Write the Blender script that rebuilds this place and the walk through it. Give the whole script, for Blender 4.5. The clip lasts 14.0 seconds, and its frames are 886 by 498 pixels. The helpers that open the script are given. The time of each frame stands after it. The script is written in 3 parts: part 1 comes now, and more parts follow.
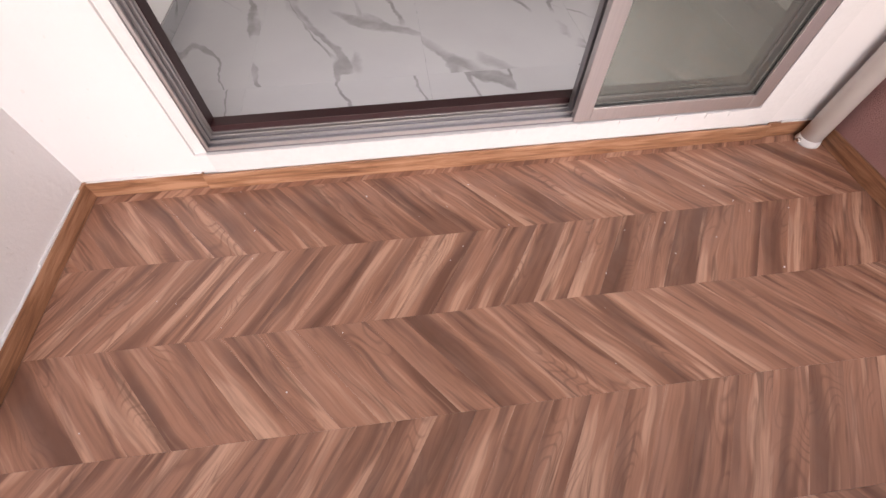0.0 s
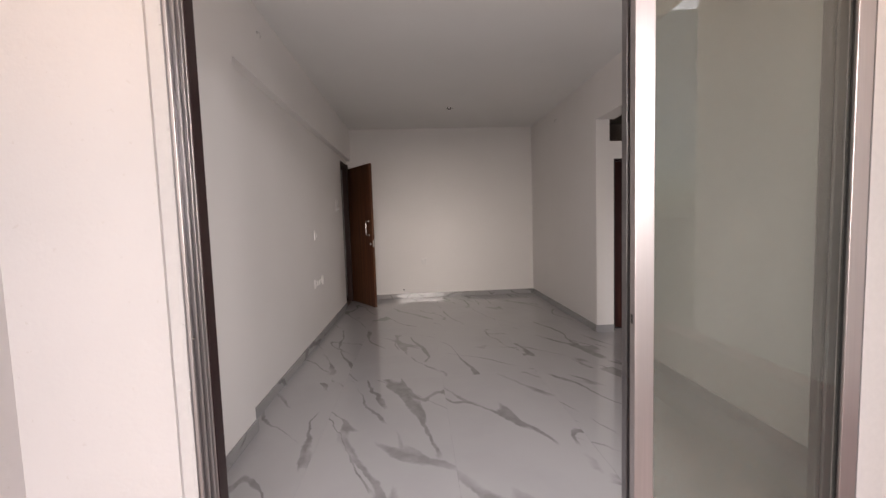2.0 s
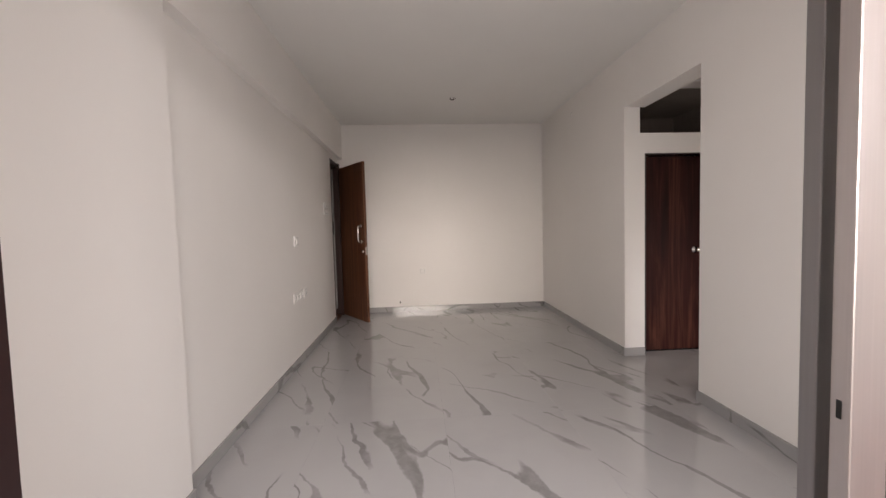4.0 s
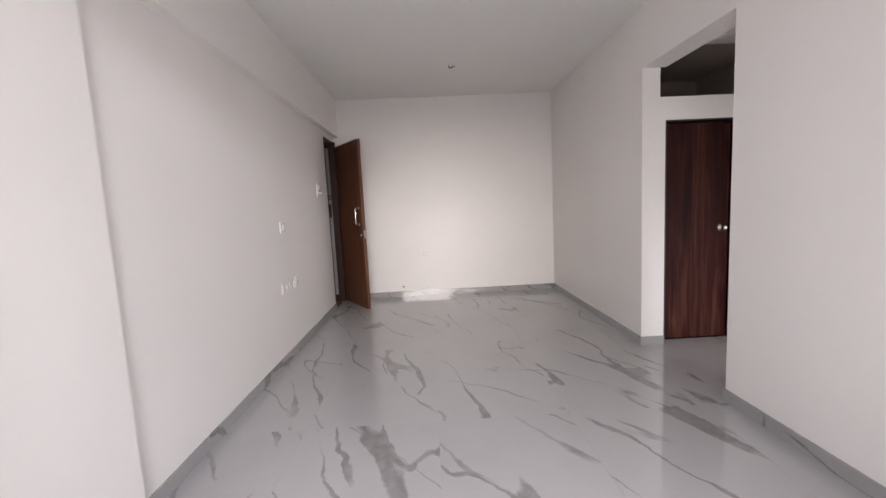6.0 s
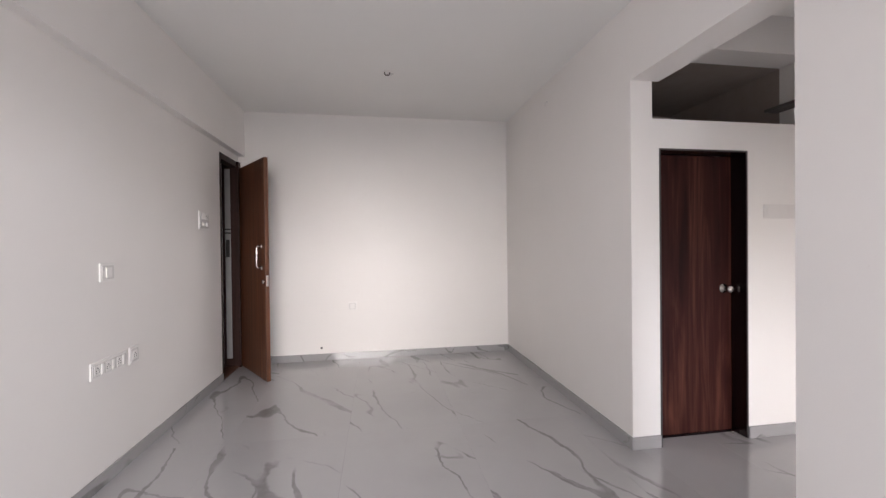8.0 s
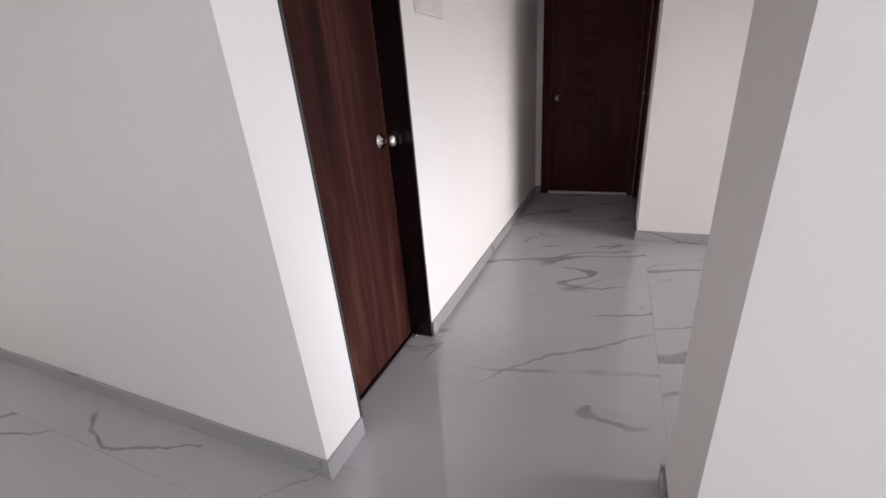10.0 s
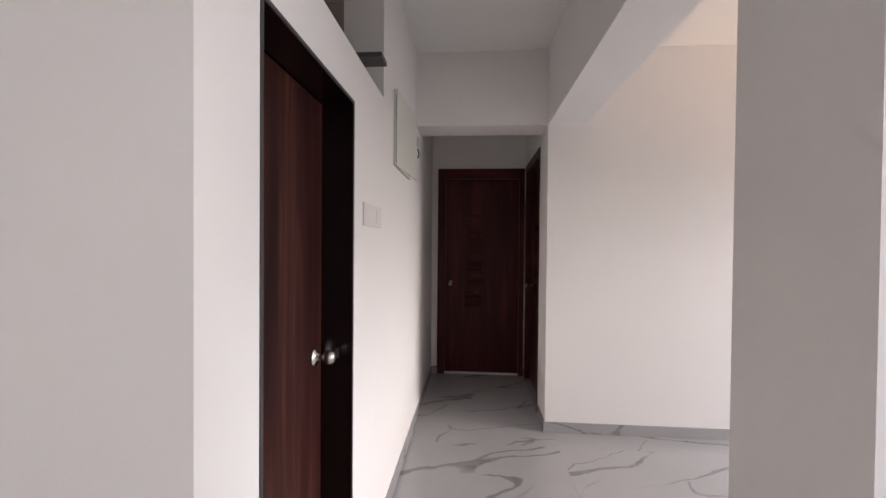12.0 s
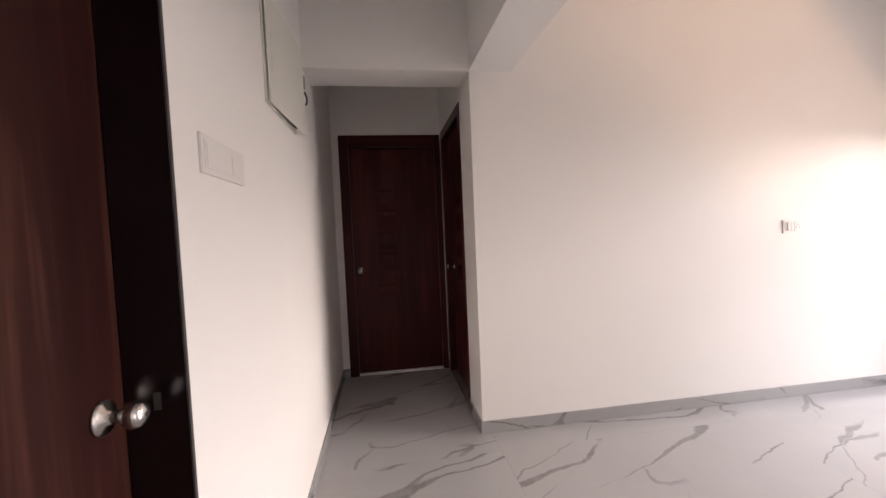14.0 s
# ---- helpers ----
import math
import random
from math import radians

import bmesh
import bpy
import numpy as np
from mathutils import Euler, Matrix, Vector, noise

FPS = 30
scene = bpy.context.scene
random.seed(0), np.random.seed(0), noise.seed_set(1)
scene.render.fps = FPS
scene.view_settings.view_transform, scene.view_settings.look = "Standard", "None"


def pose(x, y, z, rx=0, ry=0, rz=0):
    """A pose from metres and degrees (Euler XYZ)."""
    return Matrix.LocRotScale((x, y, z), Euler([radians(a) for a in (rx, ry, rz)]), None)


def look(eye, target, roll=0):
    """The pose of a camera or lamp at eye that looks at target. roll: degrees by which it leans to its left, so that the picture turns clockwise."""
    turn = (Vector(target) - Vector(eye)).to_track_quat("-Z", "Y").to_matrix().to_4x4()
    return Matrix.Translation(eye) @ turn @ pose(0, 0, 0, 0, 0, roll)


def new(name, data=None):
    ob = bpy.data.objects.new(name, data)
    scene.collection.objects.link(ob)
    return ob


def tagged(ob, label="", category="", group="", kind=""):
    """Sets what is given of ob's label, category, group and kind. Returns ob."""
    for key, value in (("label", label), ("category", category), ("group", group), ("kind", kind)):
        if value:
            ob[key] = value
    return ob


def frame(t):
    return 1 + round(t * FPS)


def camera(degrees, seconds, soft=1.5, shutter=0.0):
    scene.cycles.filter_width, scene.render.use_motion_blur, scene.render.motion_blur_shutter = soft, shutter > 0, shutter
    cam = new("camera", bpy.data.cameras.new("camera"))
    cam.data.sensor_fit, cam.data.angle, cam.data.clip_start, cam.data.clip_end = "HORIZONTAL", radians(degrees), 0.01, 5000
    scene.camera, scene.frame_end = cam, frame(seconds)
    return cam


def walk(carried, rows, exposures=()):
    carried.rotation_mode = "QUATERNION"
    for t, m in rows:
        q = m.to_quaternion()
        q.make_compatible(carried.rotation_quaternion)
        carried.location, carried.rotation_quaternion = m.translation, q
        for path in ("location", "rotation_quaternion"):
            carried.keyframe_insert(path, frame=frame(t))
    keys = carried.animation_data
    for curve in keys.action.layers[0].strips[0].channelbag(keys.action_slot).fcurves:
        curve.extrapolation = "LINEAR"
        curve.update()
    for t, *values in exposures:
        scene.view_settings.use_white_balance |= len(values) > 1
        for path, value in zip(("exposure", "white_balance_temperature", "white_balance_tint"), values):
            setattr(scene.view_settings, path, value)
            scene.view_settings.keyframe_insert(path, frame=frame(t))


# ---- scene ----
import itertools

cam = camera(95.6, 14.0)
PATH = [
    (0, (1.156, -1.214, 1.075), (1.298, -0.112, -0.588), 0.1),
    (0.5, (1.156, -1.205, 1.112), (1.304, 0.033, -0.452), -0.3),
    (1, (1.151, -1.213, 1.156), (1.32, 0.376, -0.047), -1.0),
    (1.5, (1.146, -1.237, 1.224), (1.302, 0.655, 0.594), -1.4),
    (2, (1.142, -1.23, 1.307), (1.263, 0.761, 1.163), -1.8),
    (2.5, (1.149, -1.219, 1.317), (1.232, 0.779, 1.37), -1.8),
    (3, (1.155, -1.064, 1.289), (1.233, 0.935, 1.328), -1.7),
    (3.5, (1.142, -0.781, 1.27), (1.256, 1.216, 1.249), -1.6),
    (3.7, (1.144, -0.69, 1.272), (1.274, 1.318, 1.213), -1.5),
    (6, (1.313, -0.273, 1.304), (1.368, 1.715, 1.089), -2.8),
    (6.5, (1.308, -0.191, 1.284), (1.375, 1.806, 1.192), -2.2),
    (7, (1.293, 0.049, 1.294), (1.383, 2.047, 1.278), -1.8),
    (7.2, (1.301, 0.161, 1.309), (1.413, 2.157, 1.294), -1.8),
    (9.3, (2.15, 1.882, 1.312), (3.436, 3.403, 1.135), -2.3),
    (9.5, (2.232, 2.012, 1.295), (3.711, 3.324, 0.995), -3.0),
    (10, (2.397, 2.294, 1.197), (4.084, 3.05, 0.435), -4.6),
    (10.5, (2.55, 2.469, 1.149), (4.246, 2.883, 0.173), -4.0),
    (11, (2.593, 2.556, 1.273), (4.444, 2.802, 0.558), -2.0),
    (11.5, (2.544, 2.609, 1.367), (4.509, 2.785, 1.035), -0.7),
    (12, (2.5, 2.647, 1.399), (4.494, 2.798, 1.37), 0.5),
    (12.5, (2.502, 2.671, 1.423), (4.492, 2.825, 1.537), 0.7),
    (13, (2.630, 2.670, 1.4), (4.622, 2.819, 1.487), -0.2),
    (13.5, (2.86, 2.652, 1.346), (4.859, 2.715, 1.335), -1.8),
    (14, (3.068, 2.68, 1.31), (5.044, 2.384, 1.216), -2.5),
]
EXPOSURES = [(0, 0.05, 7000, 14.5), (1.5, -0.14, 6950, 14), (2.5, -0.36, 7050, 14), (3.5, -0.04, 7200, 13), (6, 0.52, 6500, 11.5), (7.2, 0.62, 6500, 11.5), (9.5, 0.88, 6150, 10.5), (10.5, 0.92, 6150, 10.5), (11.5, 0.95, 6450, 12), (12.5, 0.93, 6300, 11.5), (13.5, 0.92, 6400, 12), (14, 0.96, 6850, 15)]
YD = -1.3         # assumed outer line of the dining space, out of view, set for its light
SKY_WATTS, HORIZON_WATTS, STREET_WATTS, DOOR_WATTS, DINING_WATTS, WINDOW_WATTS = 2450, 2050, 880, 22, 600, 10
walk(cam, [(t, look(eye, target, roll)) for t, eye, target, roll in PATH], EXPOSURES)

# ---- daylight ----
sky_world = bpy.data.worlds.new("daylight")
scene.world = sky_world
sky_world.use_nodes = True
wt = sky_world.node_tree
sky = wt.nodes.new("ShaderNodeTexSky")
sky.sky_type, sky.sun_disc = "NISHITA", False
sky.sun_elevation, sky.sun_rotation = radians(58), radians(20)
wt.links.new(sky.outputs["Color"], wt.nodes["Background"].inputs["Color"])
wt.nodes["Background"].inputs["Strength"].default_value = 0.08

sun = new("sun", bpy.data.lights.new("sun", "SUN"))
sun.data.energy, sun.data.angle, sun.data.color = 3.0, radians(0.6), (1.0, 0.93, 0.84)
sun.matrix_world = look((0, 0, 0), (-math.sin(radians(20)) * 0.53, -math.cos(radians(20)) * 0.53, -0.85))


# Area lamps added out of view to brighten balcony and rooms.
def fill_lamp(name, eye, target, width, height, watts, colour):
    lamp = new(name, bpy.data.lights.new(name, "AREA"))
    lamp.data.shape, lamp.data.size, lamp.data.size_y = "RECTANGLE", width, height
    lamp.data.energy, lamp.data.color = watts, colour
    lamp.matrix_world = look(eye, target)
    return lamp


# added lamp, stands in for the high sky on the balcony floor
fill_lamp("balcony_skylight", (3.0, -11.5, 12.5), (1.6, 0.0, 0.4), 20.0, 10.0, SKY_WATTS, (0.86, 0.89, 1.0))
# added low lamp, narrowed to push light through the door onto the far wall
fill_lamp("horizon_skylight", (1.8, -16.0, 3.6), (1.6, 0.5, 1.1), 9.0, 5.0, HORIZON_WATTS, (1.0, 0.92, 0.88))
# added warm lamp from below, stands in for bounce off sunlit ground
fill_lamp("sunlit_street_light", (2.0, -10.0, -7.4), (1.5, 0.0, 1.9), 14.0, 2.6, STREET_WATTS, (1.0, 0.60, 0.34))
# lamp added in the door opening, lifts the room but not the balcony
fill_lamp("door_skylight", (1.54, 0.152, 1.17), (1.54, 1.152, 1.17), 2.10, 2.18, DOOR_WATTS, (0.96, 0.95, 1.0))
# added lamp, aimed past the dining wall to brighten the hall
fill_lamp("dining_skylight", (7.6, -13.0, 4.0), (4.2, 3.0, 1.2), 3.0, 2.0, DINING_WATTS, (0.97, 0.95, 1.0))
# lamp added in the unseen window opening, lifts dining space and hall
fill_lamp("window_skylight", (4.1, YD - 0.19, 0.92), (4.1, YD + 1.0, 0.92), 1.0, 1.7, WINDOW_WATTS, (0.955, 0.95, 1.0))


# ---- materials ----
class Nodes:
    """A short hand for building a node material."""

    def __init__(self, name):
        self.mat = bpy.data.materials.new(name)
        self.mat.use_nodes = True
        self.tree = self.mat.node_tree
        self.bsdf = self.tree.nodes["Principled BSDF"]

    def add(self, kind, props=None, **inputs):
        n = self.tree.nodes.new("ShaderNode" + kind)
        props = props or {}
        if "operation" in props:
            n.operation = props["operation"]
        if "use_clamp" in props:
            n.use_clamp = props["use_clamp"]
        if "blend_type" in props:
            n.data_type, n.blend_type = props["data_type"], props["blend_type"]
        for k, v in inputs.items():
            self.put(n.inputs[k.replace("_", " ")], v)
        return n

    def put(self, socket, v):
        if isinstance(v, bpy.types.NodeSocket):
            self.tree.links.new(v, socket)
        else:
            socket.default_value = v

    def set(self, **inputs):
        for k, v in inputs.items():
            self.put(self.bsdf.inputs[k.replace("_", " ")], v)

    def math(self, op, a, b=0.0, clamp=False):
        n = self.add("Math", {"operation": op, "use_clamp": clamp})
        self.put(n.inputs[0], a)
        self.put(n.inputs[1], b)
        return n.outputs[0]

    def ramp(self, fac, stops):
        n = self.add("ValToRGB")
        r = n.color_ramp
        while len(r.elements) < len(stops):
            r.elements.new(0.5)
        for e, (p, c) in zip(r.elements, stops):
            e.position = p
            e.color = (*c, 1) if isinstance(c, tuple) else (c, c, c, 1)
        self.put(n.inputs["Fac"], fac)
        return n.outputs["Color"]

    def mix(self, fac, a, b, blend="MIX"):
        n = self.add("Mix", {"data_type": "RGBA", "blend_type": blend})
        self.put(n.inputs[0], fac)
        for s, v in ((n.inputs[6], a), (n.inputs[7], b)):
            self.put(s, (*v, 1) if isinstance(v, tuple) else v)
        return n.outputs[2]

    def noise(self, vector, scale, detail=3.0, rough=0.5, distortion=0.0):
        return self.add("TexNoise", Vector=vector, Scale=scale, Detail=detail, Roughness=rough, Distortion=distortion).outputs["Fac"]

    def coords(self, kind="Object"):
        return self.add("TexCoord").outputs[kind]

    def mapped(self, vector, loc=(0, 0, 0), rot=(0, 0, 0), scale=(1, 1, 1)):
        return self.add("Mapping", Vector=vector, Location=loc, Rotation=rot, Scale=scale).outputs["Vector"]

    def shifted(self, vector):
        """The vector moved by a random step of its own for each object."""
        rnd = self.add("ObjectInfo").outputs["Random"]
        step = self.add("CombineXYZ", X=self.math("MULTIPLY", rnd, 37.0), Y=self.math("MULTIPLY", rnd, 91.0), Z=self.math("MULTIPLY", rnd, 23.0))
        add = self.add("VectorMath", {"operation": "ADD"})
        self.put(add.inputs[0], vector)
        self.put(add.inputs[1], step.outputs[0])
        return add.outputs[0], rnd

    def bump(self, height, strength, distance):
        b = self.add("Bump", Height=height, Strength=strength, Distance=distance)
        self.set(Normal=b.outputs["Normal"])


def paint(name, base, dirt, grain_scale, bump, rough=0.55):
    n = Nodes(name)
    p = n.coords()
    broad = n.noise(p, 0.9, 4, 0.55)
    fine = n.noise(p, 26, 3, 0.6)
    col = n.mix(n.ramp(broad, [(0.35, 0.0), (0.75, 1.0)]), base, dirt)
    col = n.mix(n.math("MULTIPLY", n.math("GREATER_THAN", n.noise(p, 55, 1), 0.79), 0.12), col, tuple(c * 0.75 for c in dirt))
    rgh = n.math("ADD", n.math("MULTIPLY", fine, 0.14), rough - 0.07)
    n.set(Base_Color=col, Roughness=rgh)
    lumps = n.noise(p, 5.5, 2, 0.5)
    orange = n.noise(p, grain_scale, 2, 0.5)
    n.bump(n.math("ADD", n.math("MULTIPLY", lumps, 1.2), n.math("MULTIPLY", orange, 0.25)), bump, 0.01)
    return n.mat


WALL = paint("cream_wall_paint", (0.80, 0.772, 0.745), (0.768, 0.74, 0.712), 180, 0.10, 0.50)
CEIL = paint("white_ceiling_paint", (0.775, 0.765, 0.745), (0.745, 0.735, 0.715), 120, 0.08, 0.65)
BEAM = paint("white_beam_paint", (0.80, 0.78, 0.76), (0.77, 0.75, 0.73), 150, 0.09, 0.55)


def outer_plaster():
    n = Nodes("white_exterior_plaster")
    p = n.coords()
    broad = n.noise(p, 1.3, 4, 0.6)
    pits = n.math("GREATER_THAN", n.noise(p, 38, 2, 0.6), 0.70)
    patch = n.ramp(n.noise(p, 4.5, 4, 0.65), [(0.48, 0.0), (0.62, 1.0)])
    col = n.mix(n.ramp(broad, [(0.3, 0.0), (0.7, 1.0)]), (0.725, 0.70, 0.70), (0.685, 0.66, 0.655))
    col = n.mix(n.math("MULTIPLY", pits, 0.35), col, (0.60, 0.56, 0.53))
    n.set(Base_Color=col, Roughness=0.72)
    h = n.math("ADD", n.math("MULTIPLY", n.noise(p, 70, 3, 0.65), 0.5), n.math("MULTIPLY", patch, 0.5))
    n.bump(n.math("SUBTRACT", h, n.math("MULTIPLY", pits, 0.8)), 0.35, 0.006)
    return n.mat


PLASTER = outer_plaster()


def mauve_texture():
    n = Nodes("mauve_textured_paint")
    p = n.coords()
    n.set(Base_Color=n.mix(n.noise(p, 9, 4, 0.6), (0.33, 0.17, 0.16), (0.42, 0.24, 0.23)), Roughness=0.8)
    n.bump(n.noise(p, 140, 3, 0.7), 0.7, 0.008)
    return n.mat


MAUVE = mauve_texture()


def marble(name, base_a, base_b, vein, rough, per_object=True):
    """Polished vitrified tile with broken grey veins: flat grey flakes that taper into thin lines."""
    n = Nodes(name)
    p, rnd = n.shifted(n.coords()) if per_object else (n.coords(), 0.5)
    slow = n.add("TexNoise", Vector=p, Scale=2.2, Detail=2.0, Roughness=0.5)
    quick = n.add("TexNoise", Vector=p, Scale=11.0, Detail=4.0, Roughness=0.62)

    def moved(vector, noise, by):
        bend = n.add("VectorMath", {"operation": "MULTIPLY"})
        n.put(bend.inputs[0], noise.outputs["Color"])
        n.put(bend.inputs[1], by)
        w = n.add("VectorMath", {"operation": "ADD"})
        n.put(w.inputs[0], vector)
        n.put(w.inputs[1], bend.outputs[0])
        return w.outputs[0]

    bent = moved(moved(p, slow, (0.16, 0.10, 0.0)), quick, (0.045, 0.060, 0.0))

    def veins(turn, scale, stretch, thin, thick, shift, low, high):
        v = n.mapped(n.mapped(bent, rot=(0, 0, radians(turn))), loc=(shift, shift * 0.7, 0), scale=(1.0, stretch, 1.0))
        d = n.math("ABSOLUTE", n.math("SUBTRACT", n.noise(v, scale, 1.0, 0.4), 0.5))
        swell = n.ramp(n.noise(n.mapped(v, loc=(shift + 4, 2, 0), scale=(2.2, 2.6, 1.0)), 2.2, 2, 0.55), [(0.50, 0.0), (0.74, 1.0)])
        w = n.math("ADD", n.math("MULTIPLY", swell, thick), thin)
        edge = n.math("SUBTRACT", 1.0, n.math("DIVIDE", n.math("SUBTRACT", d, w), n.math("ADD", n.math("MULTIPLY", w, 0.35), 0.003), True), True)
        gaps = n.ramp(n.noise(n.mapped(v, loc=(7.7, 1.3, 0), scale=(1.0, 2.0, 1.0)), 2.4, 3, 0.6), [(low, 0.0), (high, 1.0)])
        return n.math("MULTIPLY", edge, gaps)

    v1 = veins(VEIN_TURN, 2.3, 0.20, 0.0035, 0.025, 0.0, 0.44, 0.50)
    v2 = n.math("MULTIPLY", veins(VEIN_TURN - 22, 2.6, 0.20, 0.0030, 0.015, 5.3, 0.48, 0.55), 0.85)
    both = n.math("MAXIMUM", v1, v2, True)
    both = n.math("MULTIPLY", both, n.ramp(n.noise(bent, 9.0, 4, 0.65), [(0.30, 0.55), (0.62, 1.0)]))
    halo = n.math("MULTIPLY", n.ramp(n.noise(bent, 1.6, 5, 0.6), [(0.45, 0.0), (0.75, 1.0)]), 0.5)
    col = n.mix(halo, base_a, base_b)
    col = n.mix(n.math("MULTIPLY", both, 0.78), col, vein)
    n.set(Base_Color=col, Roughness=n.math("ADD", n.math("MULTIPLY", n.noise(p, 6, 3), 0.04), rough), Specular_IOR_Level=0.75)
    n.bump(n.noise(p, 2.5, 2), 0.008, 0.01)
    return n.mat


VEIN_TURN = -18
TILE = marble("polished_marble_tile", (0.43, 0.422, 0.426), (0.37, 0.362, 0.366), (0.175, 0.168, 0.165), 0.025)
SKIRT = marble("grey_marble_skirting", (0.33, 0.322, 0.323), (0.29, 0.284, 0.285), (0.13, 0.125, 0.124), 0.08)


def wood(name, dark, mid, light, along, across, rough, fleck=0.0, varied=0.0, gloss=0.5):
    """Grain along the local x axis."""
    n = Nodes(name)
    p, rnd = n.shifted(n.coords())
    q = n.mapped(p, scale=(along, across, across))
    band = n.noise(q, 1.0, 4, 0.6, 1.2)
    fine = n.noise(n.mapped(p, scale=(along * 2.5, across * 5.5, across * 5.5)), 1.0, 4, 0.65)
    streak = n.noise(n.mapped(p, scale=(along * 1.4, across * 2.6, across * 2.6)), 1.0, 2, 0.6, 0.8)
    f = n.math("ADD", n.math("MULTIPLY", band, 0.50), n.math("ADD", n.math("MULTIPLY", fine, 0.20), n.math("MULTIPLY", streak, 0.30)))
    f = n.math("ADD", f, n.math("MULTIPLY", n.math("SUBTRACT", rnd, 0.5), varied))
    col = n.ramp(f, [(0.38, dark), (0.49, mid), (0.61, light)])
    if fleck:
        knots = n.ramp(n.noise(n.mapped(p, scale=(along * 0.8, across * 0.55, 1)), 1.6, 4, 0.6, 1.5), [(0.62, 0.0), (0.74, 1.0)])
        col = n.mix(n.math("MULTIPLY", knots, fleck), col, tuple(c * 0.6 for c in dark))
    n.set(Base_Color=col, Roughness=n.math("ADD", n.math("MULTIPLY", fine, 0.18), rough - 0.09), Specular_IOR_Level=gloss)
    n.bump(fine, 0.12, 0.002)
    return n.mat




def wood_tile(name, dark, mid, pale):
    """Printed wood: calm brown, long pale bands with crisp edges, dark streaks, nested ovals of grain along local x."""
    n = Nodes(name)
    p, rnd = n.shifted(n.coords())
    wander = n.add("TexNoise", Vector=n.mapped(p, scale=(3.0, 5.0, 1.0)), Scale=1.0, Detail=2.0, Roughness=0.5)
    bend = n.add("VectorMath", {"operation": "MULTIPLY"})
    n.put(bend.inputs[0], wander.outputs["Color"])
    n.put(bend.inputs[1], (0.0, 0.045, 0.0))
    w = n.add("VectorMath", {"operation": "ADD"})
    n.put(w.inputs[0], p)
    n.put(w.inputs[1], bend.outputs[0])
    q = w.outputs[0]
    tone = n.noise(n.mapped(q, scale=(1.2, 15.0, 1.0)), 1.0, 2, 0.5)
    tone = n.math("ADD", tone, n.math("MULTIPLY", n.math("SUBTRACT", rnd, 0.5), 0.07))
    col = n.ramp(tone, [(0.30, tuple(c * 0.92 for c in dark)), (0.41, tuple((a + b) / 2 for a, b in zip(dark, mid))), (0.46, mid), (0.56, tuple(c * 1.12 for c in mid)), (0.60, tuple((a + 2 * b) / 3 for a, b in zip(mid, pale))), (0.72, pale)])
    streak = n.ramp(n.noise(n.mapped(q, loc=(5, 3, 0), scale=(2.2, 30.0, 1.0)), 1.0, 3, 0.6), [(0.34, 1.0), (0.43, 0.0)])
    col = n.mix(n.math("MULTIPLY", streak, 0.65), col, tuple(c * 0.62 for c in dark))
    glint = n.ramp(n.noise(n.mapped(q, loc=(1, 8, 0), scale=(2.0, 38.0, 1.0)), 1.0, 2, 0.5), [(0.62, 0.0), (0.72, 1.0)])
    col = n.mix(n.math("MULTIPLY", glint, 0.45), col, pale)
    field = n.noise(n.mapped(q, loc=(2, 6, 0), scale=(2.6, 9.5, 1.0)), 1.0, 1, 0.4)
    rings = n.ramp(n.math("FRACT", n.math("MULTIPLY", field, 20.0)), [(0.0, 1.0), (0.22, 0.0), (0.82, 0.0), (1.0, 1.0)])
    where = n.ramp(n.noise(n.mapped(p, scale=(2.4, 8.0, 1.0)), 1.0, 2, 0.5), [(0.52, 0.0), (0.60, 1.0)])
    col = n.mix(n.math("MULTIPLY", n.math("MULTIPLY", rings, where), 0.5), col, tuple(c * 0.8 for c in dark))
    fine = n.noise(n.mapped(q, scale=(5.0, 110.0, 1.0)), 1.0, 3, 0.6)
    col = n.mix(n.ramp(fine, [(0.35, 0.42), (0.58, 0.0)]), col, dark)
    dusty = n.noise(n.coords(), 3.0, 4, 0.6)
    col = n.mix(n.math("MULTIPLY", n.ramp(dusty, [(0.45, 0.0), (0.75, 1.0)]), 0.10), col, (0.45, 0.40, 0.37))
    n.set(Base_Color=col, Roughness=n.math("ADD", n.math("MULTIPLY", fine, 0.16), 0.26), Specular_IOR_Level=0.5)
    n.bump(fine, 0.10, 0.002)
    return n.mat


PLANK = wood_tile("wood_look_floor_tile", (0.158, 0.072, 0.047), (0.318, 0.157, 0.103), (0.55, 0.322, 0.222))
PLANK_SKIRT = wood("wood_look_skirting", (0.14, 0.060, 0.031), (0.30, 0.143, 0.076), (0.46, 0.25, 0.15), 2.5, 22, 0.35, 0.3)
LAMINATE = wood("dark_walnut_laminate", (0.017, 0.0052, 0.0048), (0.032, 0.0095, 0.0082), (0.084, 0.031, 0.0210), 0.5, 6.0, 0.42, 0.0, 0.0, 0.10)
LAMINATE_RED = wood("mahogany_laminate", (0.028, 0.0038, 0.0048), (0.049, 0.0068, 0.0078), (0.083, 0.0155, 0.0140), 0.4, 5, 0.38, 0.0, 0.0, 0.14)
INLAY = wood("mahogany_inlay", (0.030, 0.0058, 0.0060), (0.050, 0.0098, 0.0096), (0.082, 0.020, 0.0165), 0.8, 9, 0.48, 0.0, 0.0, 0.08)
# brown frame, darkened further to put the opening's shade into its colour
SHADE_FRAME = wood("brown_frame_with_shade", (0.012, 0.004, 0.003), (0.020, 0.007, 0.005), (0.032, 0.012, 0.009), 0.8, 16, 0.5, 0.0, 0.0, 0.2)
